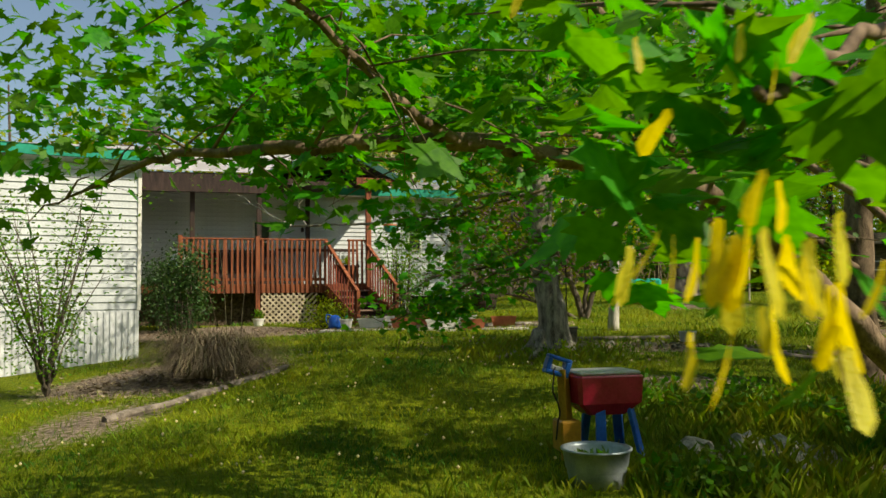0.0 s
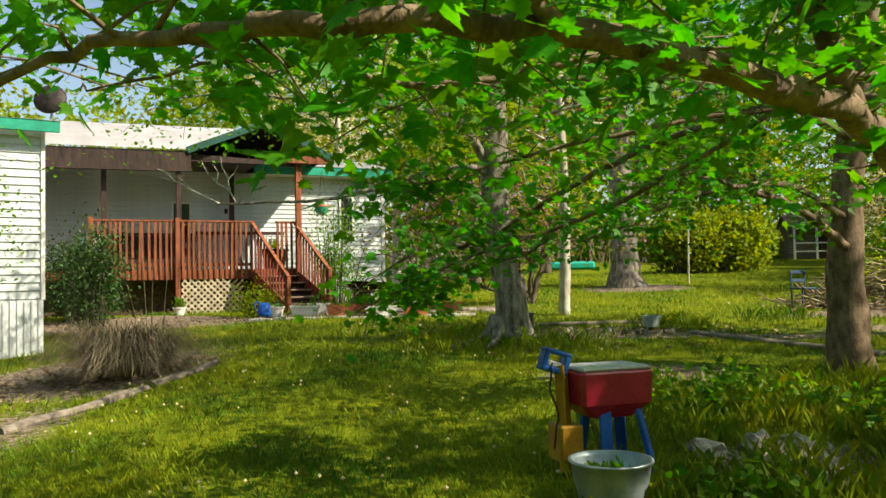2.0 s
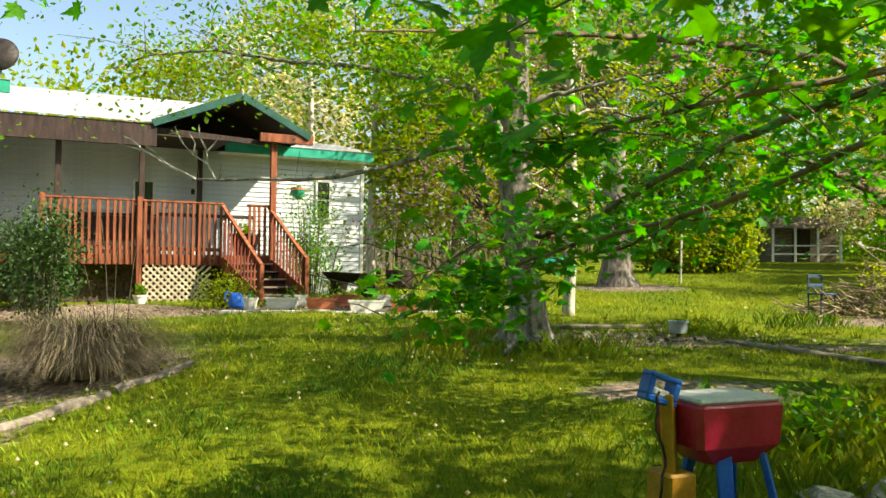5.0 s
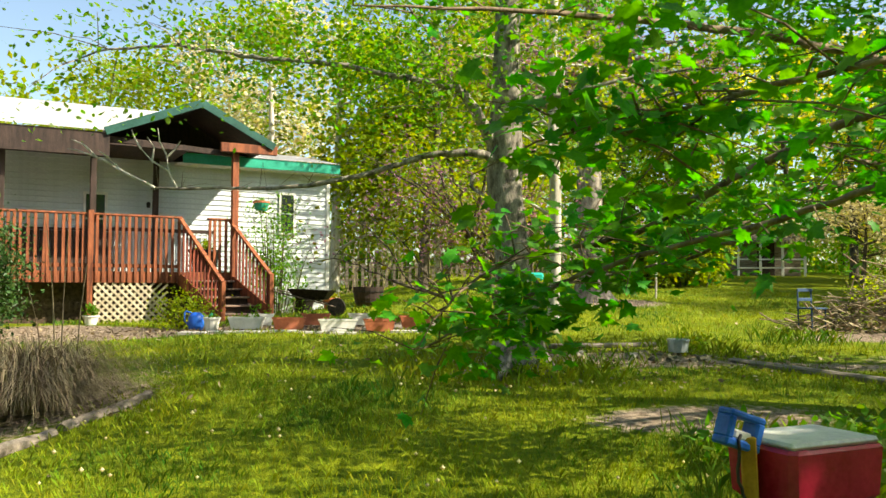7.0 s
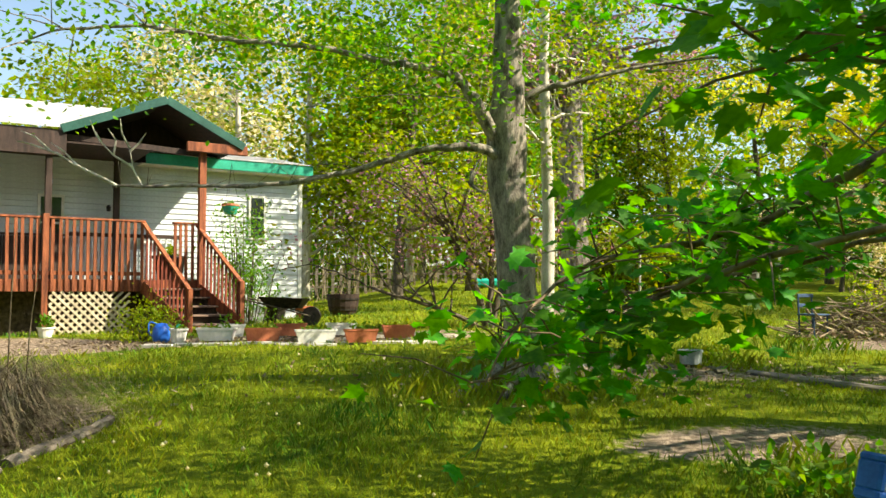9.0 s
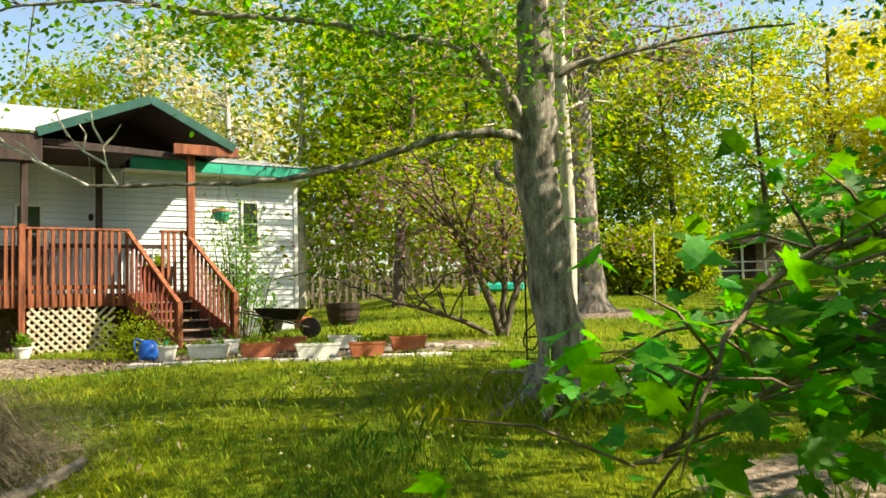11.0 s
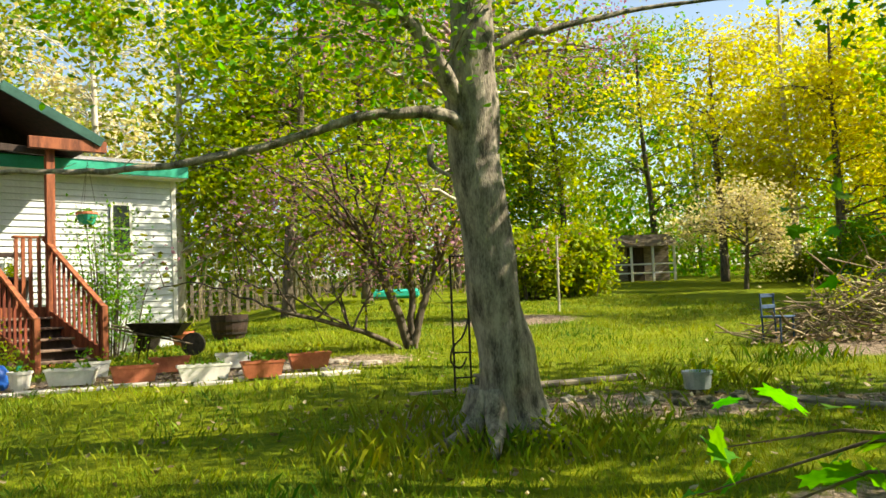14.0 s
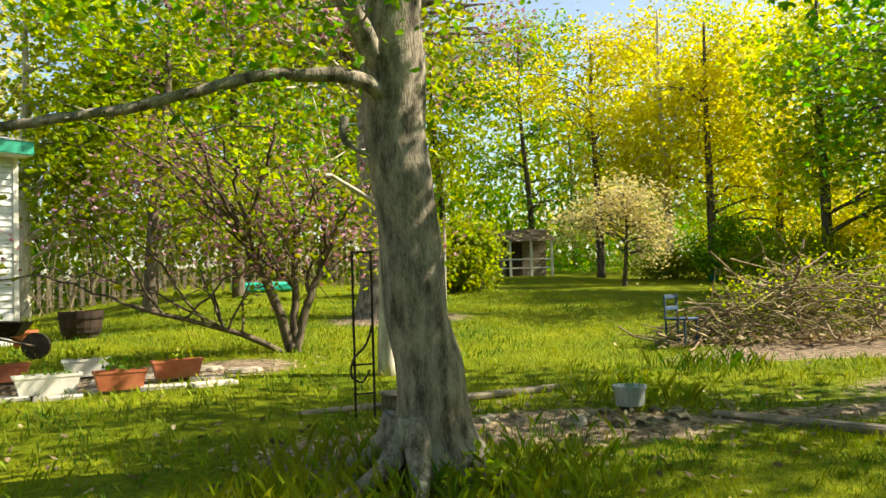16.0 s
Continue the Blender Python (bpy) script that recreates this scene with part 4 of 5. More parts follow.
for k in range(1500):
    a, d = rng.uniform(math.radians(148), math.radians(388)), 25 + abs(rng.normal(0, 5))
    x, y = d * math.cos(a), 12 + d * math.sin(a)
    ring.append((x, y, H(x, y) + rng.uniform(0, 1) ** 1.1 * (12 + 4 * noise.noise(Vector((x * 0.2, y * 0.2, 5))))))
tagged(part("backdrop", leaves(clumps(ring, 40, 1.0), 0.6, KITE, 0.1, 0.8), M_LEAF_D), "unseen leafy ring added round the yard to block low sky light", "woods", kind="stuff")
un = []
for k in range(900):
    x = rng.uniform(-22, 52)
    y = rng.uniform(45, 49)
    un.append((x, y, H(x, y) + rng.uniform(0, 1) ** 1.5 * 4.0))
tagged(part("undergrowth", leaves(clumps(un, 26, 0.5), 0.28, KITE, 0.1, 0.8), M_LEAF_D), "shaded leafy undergrowth along the wood's edge", "undergrowth", kind="stuff")
uv, uf = [], []
for k in range(260):
    x, y = rng.uniform(-12, 9), rng.uniform(38, 46)
    z = H(x, y)
    e = (x + rng.normal(0, 0.8), y + rng.normal(0, 0.5), z + rng.uniform(0.8, 4.5))
    tube([(x, y, z - 0.05), ((x + e[0]) / 2 + rng.normal(0, 0.15), y, (z + e[2]) / 2), e], [0.022, 0.015, 0.006], 4, 0, uv, uf)
tagged(part("undergrowth", (uv, uf), M_BRUSH), "bare brown saplings and twigs behind the lawn", "undergrowth", kind="stuff")
tv, tf = [], []
for k in range(36):
    x, y = rng.uniform(-50, 70), rng.uniform(48, 70)
    z = H(x, y)
    tube([(x, y, z - 0.3), (x + rng.normal(0, 0.5), y, z + rng.uniform(7, 15))], [0.2, 0.06], 5, 0, tv, tf)
tagged(part("backdrop", (tv, tf), M_BARK2), "distant bare trunks of the woodland", "woods", kind="stuff")

# ---- the two maples, their limbs and sprays ----
CLEAR = np.array([e for _, e, _, _ in PATH])
CLEAR = np.concatenate([CLEAR[:-1] + (CLEAR[1:] - CLEAR[:-1]) * k / 6 for k in range(6)])


def keep_off(c, d):
    """Leaves that would hang in the walker's way are left out."""
    c = np.asarray(c)
    near_eye = np.min(np.linalg.norm(c[:, None, :] - CLEAR[None, :, :], axis=2), axis=1) > d
    aside = np.min(np.linalg.norm(c[:, None, :2] - CLEAR[None, :, :2], axis=2), axis=1) > 0.3
    return c[near_eye & (aside | (c[:, 2] > 1.35))]


def maple(at, trunk, radii, boughs, masses, label, per_twig=3, leaf_size=0.09):
    """Trunk, boughs with twigs, and leaves on the twigs and in the masses (n, per clump, sigma, centre, radii); all in world places."""
    t = thing("maple_tree", (*at, H(*at)), label, "tree")
    off = np.array((at[0], at[1], H(*at)))
    v, f = [], []
    mt = curve_pts(local(at, trunk), 6)
    tube(mt, np.interp(np.linspace(0, 1, len(mt)), np.linspace(0, 1, len(radii)), radii), 16, 0.2, v, f)
    part("trunk", (v, f), M_MBARK, t, smooth=True)
    sprays = []
    for pts, r, twigs in boughs:
        v, f = [], []
        lp = curve_pts(local(at, pts), 6, 0.008)
        tube(lp, np.interp(np.linspace(0, 1, len(lp)), [0, 0.6, 1], [r, r * 0.55, 0.004]), 9, 0.2, v, f)
        for i in range(len(lp) // 4, len(lp)):
            for _ in range(twigs):
                e = lp[i] + Vector((rng.normal(0, 0.26), rng.normal(0, 0.26), rng.normal(0.0, 0.13)))
                if len(keep_off([tuple(np.array(e) + off)], 0.4)) == 0:
                    continue
                tube([lp[i], lp[i].lerp(e, 0.5) + Vector((0, 0, 0.03)), e], [max(0.004, r * 0.12), 0.004, 0.0015], 4, 0, v, f)
                sprays += [tuple(e), tuple(lp[i].lerp(e, 0.6))]
        part("bough", (v, f), M_MBARK, t, smooth=True)
    cs = [clumps(np.array(sprays) + off, per_twig, 0.08)]
    for n, per, sig, centre, rad in masses:
        cs.append(clumps(in_ball(n, centre, rad, 0), per, sig))
    lc = keep_off(np.concatenate(cs), 0.40) - off
    part("crown", leaves(lc, leaf_size, MAPLE, 0.45, 0.35), M_MAPLE, t)
    return t, off


near_maple, OFF = maple(
    (3.45, 5.35), [(3.48, 5.35, -0.85), (3.45, 5.35, -0.3), (3.4, 5.3, 0.5), (3.5, 5.4, 1.6), (3.6, 5.4, 3.2), (3.5, 5.3, 5.5)], [0.2, 0.15, 0.13, 0.11, 0.09, 0.05],
    [([(3.4, 5.3, 0.2), (2.95, 5.15, 0.62), (2.62, 4.95, 0.93), (2.35, 4.7, 1.15), (2.05, 4.35, 1.26), (1.66, 4.02, 1.30), (1.14, 3.76, 1.36), (0.73, 3.5, 1.32), (0.3, 3.55, 1.33), (-0.12, 3.75, 1.32), (-0.6, 3.95, 1.2)], 0.066, 1),
     ([(2.05, 4.35, 1.24), (1.92, 4.2, 1.48), (1.84, 4.2, 1.65), (1.6, 4.0, 2.0), (1.2, 3.8, 2.3)], 0.042, 2),
     ([(1.14, 3.76, 1.36), (0.97, 3.36, 1.45), (0.8, 2.9, 1.62), (0.4, 2.5, 1.8)], 0.024, 2),
     ([(3.4, 5.3, 1.0), (2.6, 5.4, 1.6), (1.9, 5.24, 1.62), (1.4, 4.8, 1.58), (0.8, 4.63, 1.44), (0.3, 4.4, 1.5), (-0.4, 4.6, 1.46)], 0.024, 2),
     ([(3.5, 5.4, 1.2), (3.1, 5.9, 1.6), (2.65, 6.5, 1.72), (2.49, 6.9, 1.74), (2.0, 7.4, 1.63), (1.45, 7.7, 1.36), (0.97, 7.9, 1.08), (0.41, 7.9, 0.95), (0.05, 7.65, 0.72)], 0.034, 2),
     ([(2.6, 6.6, 1.7), (1.9, 7.1, 1.3), (1.4, 7.35, 1.1), (0.83, 7.7, 0.92), (0.51, 7.8, 0.8), (0.14, 7.8, 0.62), (-0.05, 7.75, 0.55)], 0.018, 1),
     ([(1.4, 7.35, 1.1), (1.3, 7.95, 0.98), (0.85, 8.4, 0.86), (0.5, 8.52, 0.74), (0.2, 8.55, 0.58)], 0.010, 1),
     ([(2.65, 6.5, 1.72), (1.7, 6.5, 1.58), (1.0, 6.5, 1.42), (0.7, 6.45, 1.33), (0.4, 6.6, 1.3)], 0.016, 2),
     ([(3.5, 5.4, 1.6), (2.8, 3.6, 1.7), (2.2, 2.3, 1.3), (1.85, 1.7, 1.08), (1.68, 1.4, 0.96)], 0.02, 1)],
    [(280, 9, 0.16, (1.2, 5.6, 2.15), (3.4, 1.6, 0.42)), (230, 9, 0.15, (0.6, 3.9, 1.66), (2.5, 0.9, 0.34)), (26, 8, 0.14, (1.9, 7.2, 1.6), (1.0, 0.7, 0.3)),
     (15, 8, 0.10, (0.45, 7.78, 0.74), (0.4, 0.25, 0.16)), (12, 8, 0.08, (0.42, 8.52, 0.64), (0.30, 0.14, 0.17)), (12, 8, 0.08, (0.6, 6.5, 1.36), (0.4, 0.25, 0.08)), (16, 8, 0.09, (0.9, 7.8, 1.05), (0.45, 0.3, 0.14)),
     # The last mass hangs above the view, added to dapple the lawn.
     (12, 7, 0.07, (1.68, 1.55, 0.92), (0.25, 0.15, 0.09)), (34, 46, 0.30, (3.6, 6.2, 4.9), (2.6, 2.4, 1.2))],
    "young maple with long low limbs and fresh green leaves")
maple(
    (5.0, 11.4), [(5.05, 11.4, -0.6), (5.0, 11.4, 0.1), (4.97, 11.38, 1.0), (5.05, 11.3, 2.2), (5.2, 11.2, 3.4), (5.3, 11.2, 6.0)], [0.3, 0.23, 0.19, 0.17, 0.13, 0.07],
    [([(5.0, 11.3, 1.0), (4.6, 10.95, 1.25), (4.02, 10.5, 1.5), (3.16, 9.6, 1.63), (2.6, 9.2, 1.7)], 0.06, 2),
     ([(5.0, 11.3, 1.35), (4.1, 10.7, 1.7), (3.1, 10.3, 1.6), (2.4, 10.1, 1.3), (1.9, 10.0, 1.12)], 0.045, 2),
     ([(5.1, 11.2, 2.2), (3.9, 10.8, 2.7), (2.4, 10.2, 2.75), (0.9, 9.4, 2.6), (-0.4, 8.9, 2.45)], 0.05, 1)],
    # The last three masses are unseen, added to shade lawn, trunk and bed.
    [(80, 9, 0.16, (2.0, 10.0, 2.9), (2.6, 1.1, 0.35)), (60, 9, 0.15, (3.3, 9.4, 1.95), (1.2, 0.9, 0.4)), (40, 9, 0.14, (2.3, 10.0, 1.3), (0.7, 0.4, 0.25)), (130, 46, 0.28, (5.0, 10.6, 5.2), (3.0, 3.2, 1.5)), (60, 40, 0.26, (4.5, 12.7, 4.0), (1.3, 1.0, 0.9)), (60, 40, 0.28, (1.4, 10.6, 4.7), (2.2, 1.4, 0.7))],
    "maple with a forked grey-brown trunk and fresh green leaves")
keys = []
for x, y, z, n, s in ((1.61, 1.22, 0.83, 9, 0.022), (1.67, 1.24, 0.815, 10, 0.022), (1.64, 1.23, 0.84, 6, 0.03), (1.70, 1.24, 0.83, 5, 0.02), (1.56, 1.3, 1.0, 5, 0.05), (1.72, 1.3, 0.98, 3, 0.03), (0.45, 7.68, 0.70, 6, 0.05), (0.28, 6.5, 1.52, 5, 0.05), (0.12, 7.72, 0.66, 4, 0.04), (0.75, 7.6, 0.75, 4, 0.06)):
    keys += list(rng.normal((x, y, z), s, (n, 3)) - OFF)
for p in keys:
    part("winged_seed", leaves(np.array([p]), 0.046, KEY, hang=True), M_SAMARA, near_maple)

# ---- pots, planters and garden things ----


def trough(x, y, w, material, label, plant=0.5, group="planters by the steps"):
    """A window-box planter with a rolled rim, soil and a few plants."""
    t = thing("planter", (x, y, H(x, y) + 0.03), label, "planter", group, rz=rng.uniform(-6, 10))
    bm = bmesh.new()
    d, h = 0.21, 0.21
    rings = [(0.84, 0.0), (1.0, h * 0.86), (1.05, h * 0.86), (1.05, h), (0.97, h), (0.95, h * 0.8)]
    loops = []
    for k, z in rings:
        loops.append([bm.verts.new((sx * w / 2 * k, sy * d / 2 * k, z)) for sx, sy in ((-1, -1), (1, -1), (1, 1), (-1, 1))])
    for a, b in zip(loops, loops[1:]):
        for i in range(4):
            bm.faces.new((a[i], a[(i + 1) % 4], b[(i + 1) % 4], b[i]))
    bm.faces.new(loops[0][::-1])
    part("box", bm, material, t)
    part("soil", boxed((-w * 0.47, -d * 0.46, h * 0.6), (w * 0.47, d * 0.46, h * 0.8), None, 0), M_SOIL, t)
    c = np.stack([rng.uniform(-w * 0.4, w * 0.4, 40), rng.uniform(-0.06, 0.06, 40), rng.uniform(h * 0.8, h * 0.8 + 0.16 * plant, 40)], 1)
    tagged(part("plant", leaves(c, 0.07, OVAL, -0.5, 0.5), M_LEAF_D if rng.random() < 0.6 else M_LEAF, t), kind="stuff")
    return t


trough(-2.85, 18.9, 0.60, M_WHITE, "long white plastic planter with low plants")
trough(-2.08, 18.7, 0.56, M_TERRA, "terracotta-coloured planter with green plants", 1.2)
trough(-1.22, 18.5, 0.64, M_WHITE, "long white plastic planter with low plants")
trough(-0.5, 18.35, 0.52, M_TERRA, "terracotta-coloured planter with small flowers", 0.9)
trough(0.12, 18.75, 0.54, M_TERRA, "terracotta-coloured planter with dark soil", 0.8)
trough(-1.75, 19.75, 0.56, M_TERRA, "terracotta-coloured planter with green plants", 1.1)
trough(-0.85, 19.7, 0.52, M_WHITE, "white plastic planter with dark plants", 1.0)
trough(-2.75, 19.75, 0.46, M_WHITE, "white plastic planter with blue-green plants", 1.3)


def round_pot(x, y, r, h, material, label, n=60, leaf=None):
    t = thing("flower_pot", (x, y, H(x, y)), label, "flower pot")
    part("pot", lathe([(0, 0), (r * 0.72, 0), (r * 0.95, h * 0.85), (r * 1.05, h * 0.86), (r * 1.05, h), (r * 0.95, h), (r * 0.9, h * 0.8), (0, h * 0.8)], 16), material, t, smooth=False)
    if n:
        tagged(part("plant", leaves(in_ball(n, (0, 0, h + 0.08), (r, r, 0.14), 0), 0.08, OVAL, -0.3, 0.6), leaf or M_LEAF_D, t), kind="stuff")
    return t


round_pot(-3.5, 19.1, 0.15, 0.24, M_WHITE, "white bucket-shaped pot beside the steps", 20)
round_pot(-6.1, 20.4, 0.15, 0.18, M_WHITE, "white round pot with arching green leaves", 120)
round_pot(-2.55, 24.6, 0.28, 0.36, M_BLACK, "dark round pot by the siding", 40)
round_pot(-1.9, 24.9, 0.22, 0.3, M_TERRA, "clay pot with upright leaves by the siding", 90, M_LEAF)
ball = thing("watering_can", (-3.85, 19.4, H(-3.85, 19.4)), "blue plastic watering can with green spout", "watering can")
part("body", lathe([(0, 0), (0.13, 0), (0.15, 0.1), (0.14, 0.24), (0.08, 0.32), (0.0, 0.33)], 16), M_BLUE, ball, smooth=True)
part("spout", tube([(0.12, 0, 0.1), (0.24, 0, 0.22), (0.28, 0, 0.32)], [0.03, 0.02, 0.03], 8), M_GREEN, ball)
part("handle", tube(curve_pts([(-0.05, 0, 0.3), (-0.2, 0, 0.34), (-0.2, 0, 0.16), (-0.13, 0, 0.1)], 4), [0.012] * 13, 6), M_BLUE, ball)
for k in range(9):
    x = -3.7 + 0.52 * k
    y = 18.62 - 0.1 * (k % 3) - 0.03 * k
    pv = thing("paver", (x, y, H(x, y)), "pale concrete edging slab on the soil", "paver", "edging slabs", rz=rng.uniform(-8, 8))
    part("slab", boxed((-0.24, -0.12, -0.05), (0.24, 0.12, 0.035), None, 0.008), M_PAVER, pv)
for k, (x, y) in enumerate(((0.45, 18.6), (0.9, 18.9), (-0.1, 19.2), (0.5, 19.3), (-0.6, 19.2), (-1.2, 19.1))):
    pv = thing("stepping_stone", (x, y, H(x, y)), "pale irregular stepping stone on bare soil", "stone", "stepping stones", rz=rng.uniform(0, 90))
    part("slab", lathe([(0, -0.04), (0.22, -0.04), (0.24, 0.0), (0.21, 0.035), (0, 0.04)], 7), M_STONE, pv)

wb = thing("wheelbarrow", (-2.1, 22.6, H(-2.1, 22.6)), "rusty dark wheelbarrow standing on the grass", "wheelbarrow", rz=-12)
tray = bmesh.new()
lo = [tray.verts.new(p) for p in ((-0.3, -0.2, 0.36), (0.3, -0.18, 0.36), (0.3, 0.18, 0.36), (-0.3, 0.2, 0.36))]
hi = [tray.verts.new(p) for p in ((-0.5, -0.33, 0.6), (0.45, -0.3, 0.56), (0.45, 0.3, 0.56), (-0.5, 0.33, 0.6))]
tray.faces.new(lo[::-1])
for i in range(4):
    tray.faces.new((lo[i], lo[(i + 1) % 4], hi[(i + 1) % 4], hi[i]))
bmesh.ops.solidify(tray, geom=tray.faces[:], thickness=0.012)
part("tray", tray, M_BLACK, wb)
part("wheel", tube([(0.55, -0.05, 0.2), (0.55, 0.05, 0.2)], [0.2, 0.2], 18), M_BLACK, wb)
for s in (-0.22, 0.22):
    part("handle", tube([(0.55, s * 0.3, 0.2), (0.1, s, 0.33), (-0.95, s * 1.3, 0.58)], [0.018] * 3, 6), M_BARK2, wb)
    part("leg", tube([(-0.25, s, 0.35), (-0.32, s, 0.0)], [0.016, 0.016], 6), M_BLACK, wb)
fp = thing("planter_barrel", (-1.0, 25.6, H(-1.0, 25.6) + 0.0), "dark wooden half barrel on the lawn", "barrel")
part("barrel", lathe([(0, 0), (0.30, 0), (0.37, 0.2), (0.40, 0.5), (0.36, 0.5), (0.34, 0.4), (0, 0.4)], 18), M_DARKW, fp)
for z, r in ((0.1, 0.345), (0.36, 0.395)):
    part("hoop", lathe([(r, z), (r + 0.012, z), (r + 0.015, z + 0.04), (r + 0.003, z + 0.04)], 18), M_BLACK, fp)
tagged(part("soil", leaves(in_ball(90, (0, 0, 0.46), (0.3, 0.3, 0.1), 0), 0.08, OVAL), M_SOIL, fp), kind="stuff")

# iron trellis behind the trunk
tr = thing("iron_trellis", (1.40, 15.6, H(1.40, 15.6)), "narrow black wrought-iron trellis behind the trunk", "trellis")
for x in (-0.085, 0.085):
    part("upright", tube([(x, 0, -0.05), (x, 0, 1.42)], [0.011, 0.011], 6), M_BLACK, tr)
for z in (1.42, 0.45, 0.2):
    part("crossbar", tube([(-0.1, 0, z), (0.1, 0, z)], [0.009, 0.009], 6), M_BLACK, tr)
sc = curve_pts([(0.085, 0, 0.8), (0.02, 0, 0.62), (-0.1, -0.02, 0.5), (-0.12, -0.02, 0.36), (-0.02, 0, 0.3), (0.05, 0, 0.4)], 5)
part("scroll", tube(sc, [0.01] * len(sc), 6), M_BLACK, tr)
lantern = thing("garden_chest", (1.52, 15.0, H(1.52, 15.0)), "small rusty brown box behind the trunk", "box")
part("body", boxed((-0.14, -0.12, 0), (0.14, 0.12, 0.26), None, 0.02), M_MOSS, lantern)
part("lid", boxed((-0.155, -0.13, 0.26), (0.155, 0.13, 0.29), None, 0.012), M_GREY, lantern)

# red hopper on blue legs
cx, cy = 1.80, 8.00
mx_ = thing("garden_shredder", (cx, cy, H(cx, cy)), "red metal hopper machine on blue legs with yellow column", "garden machine", rz=22)
hop = bmesh.new()
rings = [(0.17, 0.13, 0.40), (0.285, 0.20, 0.50), (0.30, 0.21, 0.72), (0.285, 0.20, 0.735)]
loops = []
for a, b, z in rings:
    loops.append([hop.verts.new((sx * (a - (0.03 if k % 2 else 0)), sy * (b - (0 if k % 2 else 0.03)), z)) for sx, sy, k in ((-1, -1, 0), (-1, -1, 1), (1, -1, 1), (1, -1, 0), (1, 1, 0), (1, 1, 1), (-1, 1, 1), (-1, 1, 0))])
for a, b in zip(loops, loops[1:]):
    for i in range(8):
        hop.faces.new((a[i], a[(i + 1) % 8], b[(i + 1) % 8], b[i]))
hop.faces.new(loops[0][::-1])
hop.faces.new(loops[-1])
part("hopper", hop, M_RED, mx_)
part("lid", boxed((-0.275, -0.19, 0.735), (0.275, 0.19, 0.765), None, 0.012), M_LID, mx_, "scuffed pale lid")
for sx, sy in ((1, -1), (1, 1), (-0.4, 1), (-0.4, -1)):
    part("leg", beam((0.19 * sx, 0.13 * sy, 0.47), (0.27 * sx, 0.22 * sy, -0.03), 0.085, 0.035), M_BLUE, mx_)
part("column", beam((-0.33, -0.02, 0.02), (-0.35, 0.0, 0.78), 0.12, 0.07), M_YEL, mx_, "chipped yellow column")
part("foot_plate", boxed((-0.42, -0.12, 0.10), (-0.24, 0.1, 0.36), None, 0.015), M_YEL, mx_)
hs = bmesh.new()
for lo_, hi_ in (((-0.16, -0.06, 0.06), (0.10, 0.06, 0.10)), ((-0.16, -0.06, -0.10), (0.10, 0.06, -0.05)), ((-0.16, -0.06, -0.06), (-0.11, 0.06, 0.07)), ((0.04, -0.06, -0.06), (0.10, 0.06, 0.07))):
    box(hs, lo_, hi_, None, 0.012)
m1 = part("motor_housing", hs, M_BLUE, mx_, "blue housing with a carrying handle")
m1.matrix_local = pose(-0.38, 0, 0.80, 0, 18, 0) @ Matrix.Scale(0.82, 4)
m2 = part("motor_core", boxed((-0.1, -0.045, -0.05), (0.03, 0.045, 0.0), None, 0.01), M_WHITE, mx_)
m2.matrix_local = pose(-0.38, 0, 0.80, 0, 18, 0) @ Matrix.Scale(0.82, 4)
cb = curve_pts([(-0.44, -0.05, 0.8), (-0.47, -0.06, 0.6), (-0.42, -0.07, 0.45), (-0.45, -0.07, 0.2)], 5, 0.005)
part("cable", tube(cb, [0.008] * len(cb), 5), M_BLACK, mx_)
tb = thing("wash_tub", (1.72, 7.2, H(1.72, 7.2) - 0.03), "galvanised round wash tub with weeds inside", "tub")
part("tub", lathe([(0, 0), (0.20, 0), (0.225, 0.14), (0.23, 0.15), (0.235, 0.16), (0.255, 0.29), (0.27, 0.295), (0.27, 0.31), (0.252, 0.31), (0.24, 0.28), (0.21, 0.08), (0, 0.08)], 28), M_ZINC, tb, smooth=True)
part("weeds", leaves(in_ball(160, (0, 0, 0.2), (0.2, 0.2, 0.08), 0), 0.06, OVAL, -0.3, 0.6), M_LEAF_D, tb)

# stones


def stone(x, y, r, label="rough pale fieldstone half sunk in the soil", group="loose stones", material=None):
    t = thing("stone", (x, y, H(x, y)), label, "stone", group)
    bm = bmesh.new()
    bmesh.ops.create_icosphere(bm, subdivisions=1 if r < 0.06 else 2, radius=r)
    o = Vector(rng.uniform(-9, 9, 3))
    for v_ in bm.verts:
        v_.co *= 1 + 0.75 * noise.noise(v_.co / r * 1.4 + o)
        v_.co.z = v_.co.z * 0.62 + r * 0.2
    part("rock", bm, material or M_STONE, t)


for k in range(13):
    stone(3.15 + rng.normal(0, 0.3), 8.15 + rng.normal(0, 0.3), rng.uniform(0.06, 0.14), "broken pale rock in a loose heap", "rock heap")
for k in range(11):
    a = k * 0.57
    stone(3.25 + 0.42 * math.cos(a), 14.35 + 0.3 * math.sin(a), rng.uniform(0.05, 0.10), "mossy dark fieldstone round the flower bed", "bed stones", M_MOSS)
for k in range(8):
    stone(rng.uniform(1.5, 2.8), rng.uniform(14.2, 15.0), rng.uniform(0.04, 0.09))
pt = thing("white_planter", (3.42, 14.6, H(3.42, 14.6) + 0.06), "white ridged tub with thin plants among stones", "planter")
part("tub", lathe([(0, 0), (0.12, 0), (0.135, 0.14), (0.145, 0.14), (0.145, 0.165), (0.13, 0.165), (0.12, 0.13), (0, 0.13)], 16), M_ZINC, pt)
v, f = [], []
